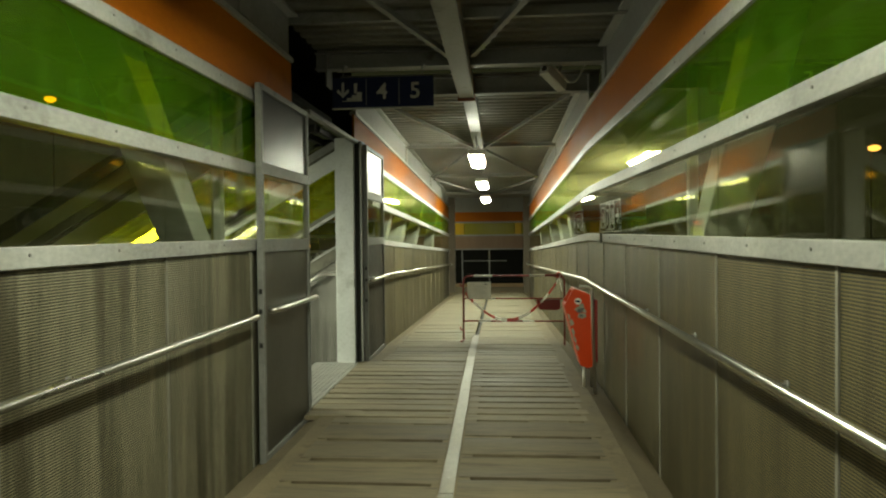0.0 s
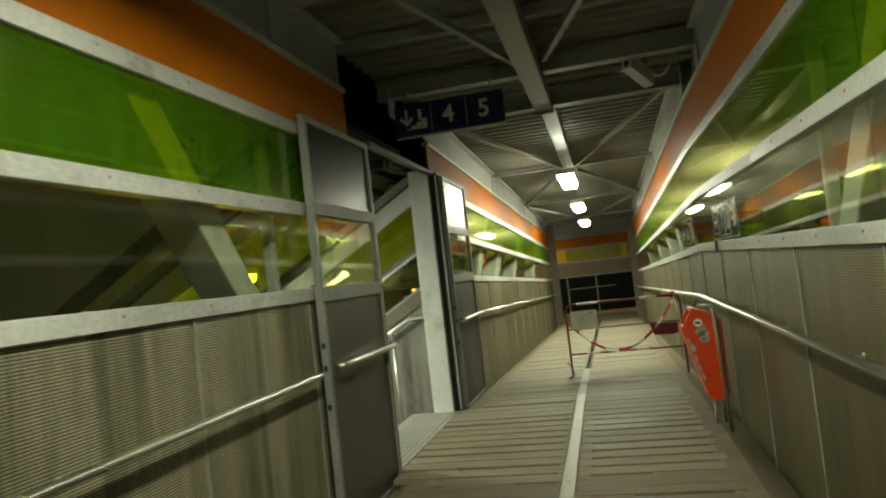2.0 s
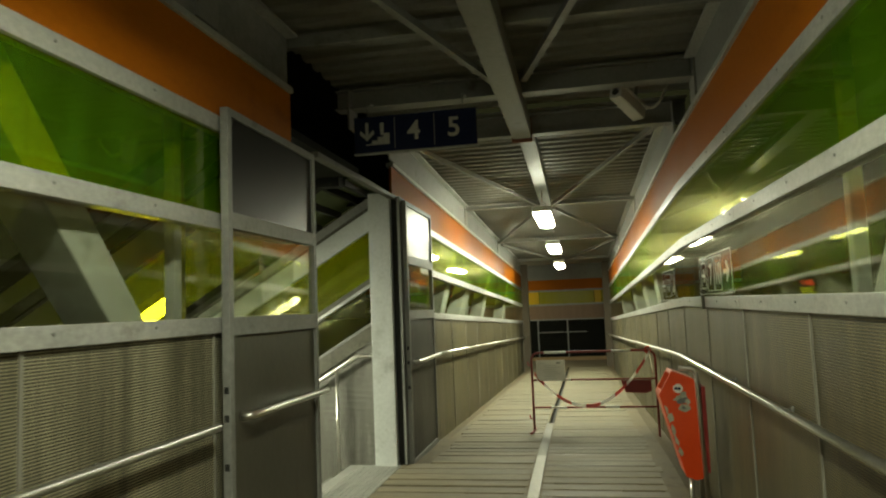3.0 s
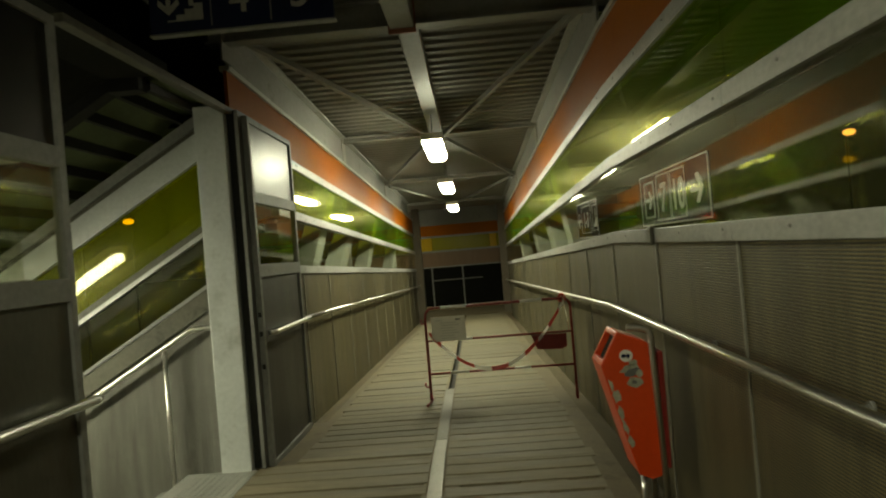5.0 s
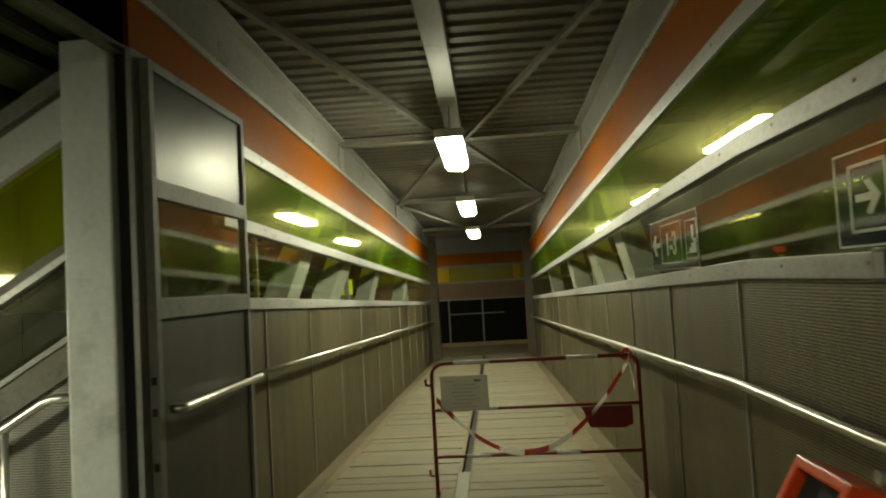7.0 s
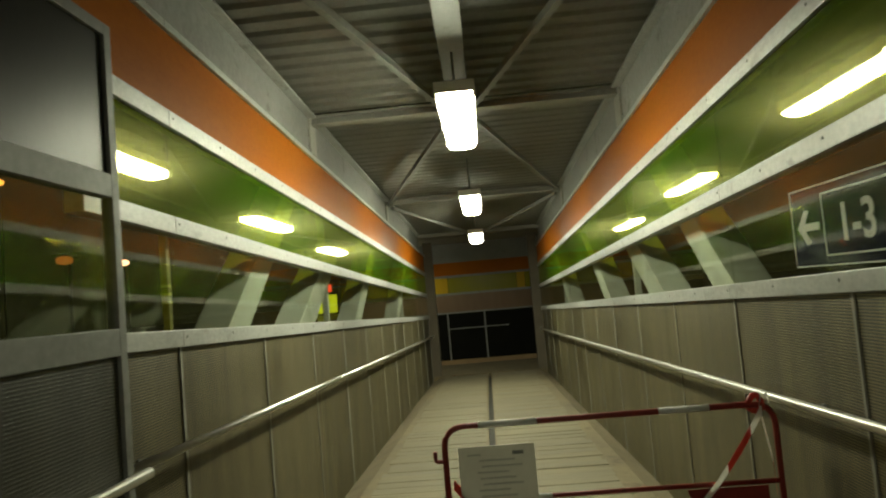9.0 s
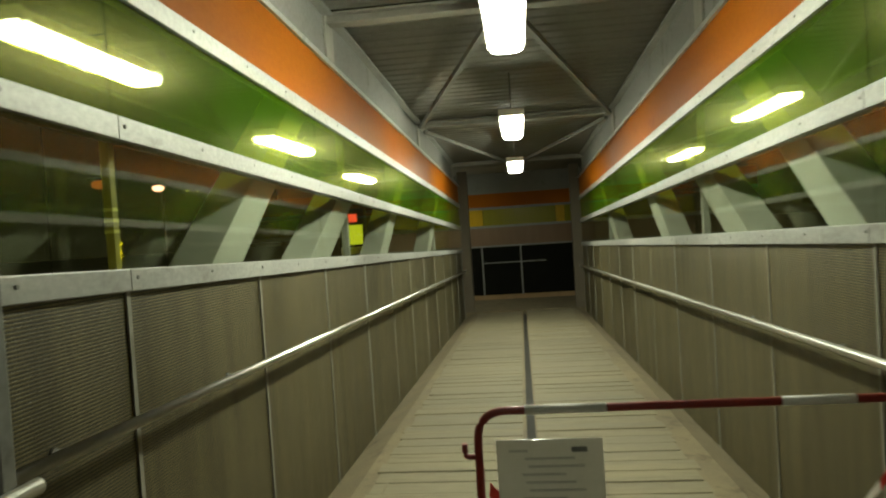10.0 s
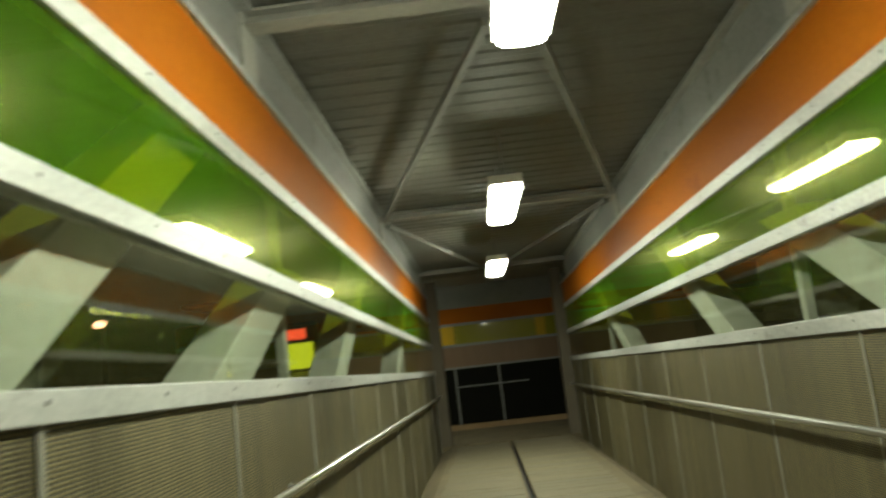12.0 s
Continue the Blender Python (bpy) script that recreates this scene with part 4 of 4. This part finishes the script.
def stairs_icon(parent, m, cx, cy, s, mat=SIGN_WHITE):
    pts = [(-1, -0.9)]
    for i in range(4):
        pts += [(-1 + 0.5 * i, -0.9 + 0.28 * (i + 1) - 0.2), (-1 + 0.5 * (i + 1), -0.9 + 0.28 * (i + 1) - 0.2)]
    pts += [(1, -0.9)]
    shape_part("stair_symbol", parent, m, [(cx + s * x, cy + s * y) for x, y in pts], mat)
    shape_part("upright_symbol", parent, m, [(cx + s * x, cy + s * y) for x, y in ((0.25, -0.1), (0.5, -0.1), (0.55, 0.9), (0.2, 0.9))], mat)


def hanging_sign():
    root = thing("hanging_sign", "blue hanging sign with arrow, stairs, 4 and 5", "sign", at=(-1.14, 6.88, 2.94))
    bm = bmesh.new()
    box(bm, -0.51, 0.51, -0.02, 0.02, -0.15, 0.15)
    part("board", bm, BLUE, root, 0.004)
    bm = bmesh.new()
    box(bm, -0.515, 0.515, -0.025, 0.025, -0.162, -0.151)
    part("edge", bm, GALV_DULL, root)
    m = pose(0, -0.021, 0, 90, 0, 0)
    lettering("4", root, 0.22, m @ pose(-0.005, 0, 0), SIGN_GREY)
    lettering("5", root, 0.22, m @ pose(0.325, 0, 0), SIGN_GREY)
    shape_part("arrow", root, m, arrow_pts(-0.40, 0.02, 0.16, -math.pi / 2), SIGN_GREY)
    for x in (-0.165, 0.165):
        shape_part("divider", root, m, [(x - 0.004, -0.13), (x + 0.004, -0.13), (x + 0.004, 0.13), (x - 0.004, 0.13)], INK)
    stairs_icon(root, m, -0.31, 0.0, 0.10, SIGN_GREY)
    for x in (-0.4, 0.4):
        bm = bmesh.new()
        tube(bm, [(x, 0.0, 0.14), (x, 0.0, 0.27), (x, 0.16, 0.30)], 0.012, 8)
        part("hanger", bm, GALV_DULL, root)
    return root


hanging_sign()


def wall_sign(y_far, y_near, z0, z1, kind, label):
    """A blue plate on the right-hand glass, read from the far end to the near end."""
    cy, cz = (y_far + y_near) / 2, (z0 + z1) / 2
    root = thing("wall_sign", label, "sign", at=(RIGHT + 0.021, cy, cz))
    root.rotation_euler = (0, 0, radians(-90))
    w, h = (y_far - y_near) / 2, (z1 - z0) / 2
    bm = bmesh.new()
    box(bm, -w, w, 0.0, 0.006, -h, h)
    part("board", bm, BLUE, root, 0.002)
    m = pose(0, -0.0005, 0, 90, 0, 0)
    for a, b, c, d in ((-w, w, h - 0.006, h), (-w, w, -h, -h + 0.006), (-w, -w + 0.006, -h, h), (w - 0.006, w, -h, h)):
        shape_part("rim", root, m, [(a, c), (b, c), (b, d), (a, d)])
    if kind == "exit":
        s = 0.105
        square_frame(root, m, -w + 0.19, 0.0, s, 0.010)
        shape_part("arrow", root, m, arrow_pts(-w + 0.19, 0.0, 0.14, 0.0))
        for cx, text in ((-w + 0.48, "7"), (-w + 0.75, "10")):
            square_frame(root, m, cx, 0.0, 0.125)
            lettering(text, root, 0.22, m @ pose(cx, -0.01, 0))
        shape_part("arrow", root, m, arrow_pts(w - 0.17, 0.0, 0.19, 0.0))
    else:
        shape_part("arrow", root, m, arrow_pts(-w + 0.14, 0.0, 0.19, math.pi))
        bw = 0.24
        for a, b, c, d in ((-bw, bw, 0.118, 0.124), (-bw, bw, -0.124, -0.118), (-bw, -bw + 0.006, -0.124, 0.124), (bw - 0.006, bw, -0.124, 0.124)):
            shape_part("frame_line", root, m, [(-w + 0.51 + a, c), (-w + 0.51 + b, c), (-w + 0.51 + b, d), (-w + 0.51 + a, d)])
        lettering("1-3", root, 0.20, m @ pose(-w + 0.51, -0.01, 0))
        square_frame(root, m, w - 0.13, 0.0, 0.11)
        stairs_icon(root, m, w - 0.13, 0.0, 0.085)
    return root


wall_sign(7.42, 6.20, 1.52, 1.815, "exit", "blue wall sign with exit symbol, 7, 10 and arrow")
wall_sign(10.0, 8.92, 1.49, 1.815, "left", "blue wall sign with arrow, 1-3 and stairs symbol")

# ---- small fixtures ----
cctv = thing("security_camera", "grey camera housing on a bracket under the beam", "camera", at=(0.62, 7.35, 3.10))
cctv.rotation_euler = (radians(-20), 0, radians(-35))
bm = bmesh.new()
box(bm, -0.055, 0.055, -0.26, 0.12, -0.05, 0.05)
part("housing", bm, CAM_GREY, cctv, 0.012)
bm = bmesh.new()
box(bm, -0.07, 0.07, -0.30, 0.14, 0.052, 0.062)
part("sun_shield", bm, CAM_GREY, cctv, 0.003)
bm = bmesh.new()
tube(bm, [(0, 0.0, 0.06), (0, 0.03, 0.24)], 0.018, 8)
part("bracket", bm, GALV_DULL, cctv)
bm = bmesh.new()
tube(bm, [(0, -0.262, 0), (0, -0.27, 0)], 0.03, 12)
part("lens", bm, BLACK, cctv)
cable = thing("cable_loop", "grey cable hanging in a loop under the roof", "cable")
bm = bmesh.new()
tube(bm, [(0.68 + 0.30 * s, 7.38 - 0.1 * s, 3.16 - 0.16 * math.sin(math.pi * min(1.0, s * 1.15)) + 0.22 * s) for s in [i / 12 for i in range(13)]], 0.010, 6)
part("loop", bm, CAM_GREY, cable)

box_on_sill = thing("sensor_box", "small grey box screwed to the sill", "box", at=(RIGHT - 0.013, 7.10, 1.45 + deck(7.1)))
bm = bmesh.new()
box(bm, -0.022, 0.0, -0.035, 0.035, -0.05, 0.05)
part("case", bm, LEAF_SHEET, box_on_sill, 0.004)
bm = bmesh.new()
box(bm, -0.024, -0.0221, -0.024, 0.024, -0.036, 0.036)
part("label", bm, PAPER, box_on_sill)

# ---- cross corridor at the far end ----
ez = deck(END)
cross = thing("wall_end", "end wall with a near-black sheet in its opening and coloured glass bands", "wall", kind="structure")
YE = 26.6
# the first band is a black sheet for the dark behind the bars
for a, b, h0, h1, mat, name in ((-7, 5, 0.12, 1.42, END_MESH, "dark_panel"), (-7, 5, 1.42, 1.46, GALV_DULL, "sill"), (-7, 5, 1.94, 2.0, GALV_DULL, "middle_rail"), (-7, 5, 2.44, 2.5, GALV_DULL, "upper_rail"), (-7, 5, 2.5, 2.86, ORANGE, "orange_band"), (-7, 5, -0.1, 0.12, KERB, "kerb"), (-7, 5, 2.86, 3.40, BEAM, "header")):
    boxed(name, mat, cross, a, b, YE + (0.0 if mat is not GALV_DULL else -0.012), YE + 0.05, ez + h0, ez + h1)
# the narrow yellow pane on the right stands for a reflection
for a, b, mat in ((-7, -1.74, OLIVE_GLASS), (-1.73, -1.33, YELLOW_GLASS), (-1.32, 0.62, OLIVE_GLASS), (0.63, 0.86, YELLOW_GLASS), (0.87, 5, OLIVE_GLASS)):
    boxed("coloured_pane", mat, cross, a, b, YE + 0.01, YE + 0.02, ez + 2.0, ez + 2.44)
boxed("clear_pane", ROSE_GLASS, cross, -7, 5, YE + 0.01, YE + 0.02, ez + 1.46, ez + 1.94)
for x in (-1.40, -0.36):
    boxed("mullion", GALV_DULL, cross, x - 0.018, x + 0.018, YE - 0.03, YE - 0.001, ez + 0.12, ez + 1.42)
boxed("cross_bar", GALV_DULL, cross, -1.40, 0.30, YE - 0.045, YE - 0.031, ez + 0.98, ez + 1.005)
for x in (-1.63, 0.96):
    boxed("pillar", PILLAR, cross, x - 0.11, x + 0.11, END + 0.05, END + 0.28, ez - 0.1, ez + 3.3)
boxed("floor_cross", DIRT, None, -7, 5, END, YE, ez - 0.3, ez - 0.004)
tagged(bpy.data.objects["floor_cross"], "dusty floor of the cross corridor", "floor", kind="structure")
boxed("ceiling_cross", ROOF, None, -7, 5, END + 0.42, YE + 0.2, ez + 3.40, ez + 3.46)
tagged(bpy.data.objects["ceiling_cross"], "plain sheet ceiling of the cross corridor", "ceiling", kind="structure")
for side, a, b in (("left", -7.0, LEFT - 0.30), ("right", RIGHT + 0.30, 5.0)):
    near = thing("wall_cross_" + side, "banded wall of the cross corridor", "wall", kind="structure")
    for h0, h1, mat, name in ((0.0, SILL0, SHEET_X, "panel"), (SILL0, SILL1, GALV, "sill"), (SILL1, MID0, CLEAR_GLASS, "clear_pane"), (MID0, MID1, GALV, "middle_rail"), (MID1, TOP0, GREEN_GLASS, "green_pane"), (TOP0, TOP1, GALV, "upper_rail"), (TOP1, ORANGE1, ORANGE, "orange_band")):
        boxed(name, mat, near, a, b, END + 0.10, END + 0.13, ez + h0, ez + h1)
boxed("wall_back", GALV_DULL, None, LEFT - 0.3, RIGHT + 0.3, BACK - 0.1, BACK, deck(BACK) - 0.2, 3.5)
tagged(bpy.data.objects["wall_back"], "plain grey wall closing the bridge", "wall", kind="structure")

# ---- trusses outside the glass ----
def truss(x0, x1, name):
    root = thing(name, "pale painted steel truss outside the glass", "truss", kind="structure")

    def member(y0, z0, y1, z1, w, a=x0, b=x1):
        bm = bmesh.new()
        vs = [bm.verts.new((x, y, z)) for x in (a, b) for y, z in ((y0 - w / 2, z0), (y0 + w / 2, z0), (y1 + w / 2, z1), (y1 - w / 2, z1))]
        for i in range(4):
            j = (i + 1) % 4
            bm.faces.new((vs[i], vs[j], vs[4 + j], vs[4 + i]))
        bm.faces.new(vs[:4]), bm.faces.new(vs[4:])
        part("member", bm, OLD_TRUSS, root, 0.01)

    for y0, z0, y1, z1, w in ((0.4, -0.1, -2.2, 3.0, 0.26), (5.42, 0.0, 2.95, 3.0, 0.24), (9.35, 0.0, 13.4, 3.0, 0.40), (11.8, 0.75, 14.1, 2.0, 0.55), (13.2, 0.0, 18.0, 2.9, 0.45), (17.0, 0.0, 21.6, 2.6, 0.45)):
        member(y0, z0, y1, z1, w)
    for y in (4.72, 14.15, 20.6):
        if not (x0 < 0 and 5.6 < y < 8.3):
            member(y, -0.4, y, 3.2, 0.07, (x0 + x1) / 2 - 0.03, (x0 + x1) / 2 + 0.03)
    return root


truss(-2.07, -1.84, "truss_left")
truss(1.17, 1.40, "truss_right")

# ---- outside ----
boxed("ground", BALLAST, None, -900, 900, -900, 900, -6.6, -6.5)
tagged(bpy.data.objects["ground"], "dark ballast ground under the bridge", "ground", kind="structure")


def street_lamp(at, mat, r):
    root = thing("street_lamp", "lit lamp on a tall mast beside the tracks", "street lamp", "mast lamps", at=(at[0], at[1], -6.5))
    h = at[2] + 6.5
    bm = bmesh.new()
    tube(bm, [(0, 0, 0), (0, 0, h * 0.6), (0, 0, h + 0.3)], 0.08, 10)
    part("mast", bm, BLACK, root)
    bm = bmesh.new()
    bmesh.ops.create_icosphere(bm, subdivisions=2, radius=r, matrix=Matrix.Translation((0, -0.5, h)) @ Matrix.Diagonal((1, 1, 0.55, 1)))
    part("globe", bm, mat, root)
    bm = bmesh.new()
    box(bm, -r * 0.9, r * 0.9, -0.5 - r, 0.15, h + r * 0.5, h + r * 0.5 + 0.12)
    part("hood", bm, BLACK, root, 0.02)


street_lamp((-27.0, 57.6, 5.95), WARM, 0.42)
street_lamp((-65.8, 98.2, 22.2), SODIUM, 0.85)
street_lamp((32.0, 62.5, 8.6), SODIUM, 0.50)
street_lamp((-20.0, 72.0, 0.6), SODIUM, 0.30)
street_lamp((-27.6, 51.3, 5.9), AMBER, 0.55)

# slim posts close outside the panes
marker = thing("marker_post", "slim yellow post with bands outside the glass", "post", at=(-1.815, 10.22, -6.5))
boxed("shaft", MARKER_YELLOW, marker, -0.016, 0.016, -0.016, 0.016, 0.0, 8.52)
for z in (8.08, 8.12, 8.16):
    boxed("band", MARKER_PALE, marker, -0.018, 0.018, -0.018, 0.018, z, z + 0.012)
mast = thing("cable_mast", "slim rusty and yellow mast outside the glass", "mast", at=(-2.13, 5.07, -6.5))
for name, mat, z0, z1, half in (("lower_shaft", MARKER_YELLOW, 0.0, 8.62, 0.028), ("upper_shaft", RUST, 8.62, 9.6, 0.024)):
    bm = bmesh.new()
    tube(bm, [(0, 0, z0), (0, 0, z1)], half, 10)
    part(name, bm, mat, mast)
bm = bmesh.new()
tube(bm, [(0, 0, 8.60), (0, 0, 8.66)], 0.034, 10)
part("collar", bm, GALV_DULL, mast)

# added post with glowing panels for an unidentified coloured patch beyond the glass
tower = thing("glow_post", "added dark post with glowing red and yellow panels", "signal", at=(-2.66, 17.17, -6.5))
for name, x0, x1, z0, z1, mat, y0 in (("shaft", -0.12, 0.145, 0.0, 7.74, UNLIT_BLACK, 0.0), ("red_panel", -0.125, 0.105, 8.195, 8.305, RED_LIT, -0.012), ("yellow_panel", -0.12, 0.175, 7.885, 8.155, YELLOW_LIT, -0.012), ("white_panel", -0.14, 0.20, 7.75, 7.855, WHITE, -0.012), ("head", -0.15, 0.20, 7.74, 8.38, UNLIT_BLACK, 0.0)):
    boxed(name, mat, tower, x0, x1, y0, 0.18 if y0 == 0.0 else -0.001, z0, z1)

# ---- boards of the deck ----
boards = {}


def board_mesh(width, x0, x1, mat):
    if (width, x0, mat.name) not in boards:
        bm = bmesh.new()
        box(bm, x0, x1, -width / 2, width / 2, -0.040, 0.0)
        boards[width, x0, mat.name] = mesh_of(bm, "board", mat, 0.003)
    return boards[width, x0, mat.name]


rng = random.Random(5)
fill = bmesh.new()
for left in (True, False):
    y = 4.14 if left else 4.26
    while y > BACK + 0.5:
        y -= 0.44
    while y < END - 0.3:
        w = 0.44 if y < 5.45 else 0.205
        gap = 0.056 if y < 5.45 else 0.044 if y < 7.4 else 0.022 if y < 9.6 else 0.012
        mat = NEAR_BOARD if y < 5.45 else DECAL_BOARD if y < 8.6 else FAR_BOARD
        c = y + w / 2
        ragged = 0.012 * rng.randrange(4)
        if left:
            over_landing = 5.6 < y and c + w / 2 < 8.2
            x0, x1 = (-1.60 if over_landing else -1.30 - ragged), -0.345
        else:
            x0, x1 = -0.232 + ragged * 0.01, 0.745 + ragged
        ob = new("board", board_mesh(round(w - gap, 3), x0, x1, mat))
        ob.parent = floor
        ob.location = (-0.006 * (min(c, 10.85) + 1.0), c, deck(c) - 0.001 + rng.uniform(-0.003, 0.003))
        ob.rotation_euler = (math.atan(SLOPE_NEAR if c < KINK else SLOPE_FAR), rng.uniform(-0.001, 0.001), rng.uniform(-0.004, 0.004))
        if c > 4.9 and rng.random() < 0.55:
            # trodden dirt closes part of the joint behind this board
            span = x1 - x0 - 0.04
            a = x0 + 0.02 + (0.0 if rng.random() < 0.6 else rng.uniform(0.1, 0.5) * span)
            shift = -0.006 * (min(c, 10.85) + 1.0)
            box(fill, a + shift, min(x1 - 0.02, a + rng.uniform(0.25, 0.7) * span) + shift, y + w - gap / 2 - 0.002, y + w + gap / 2 + 0.002, -0.04, -0.007, on_deck)
        y += w
tagged(part("joint_dirt", fill, DIRT, floor), kind="stuff")
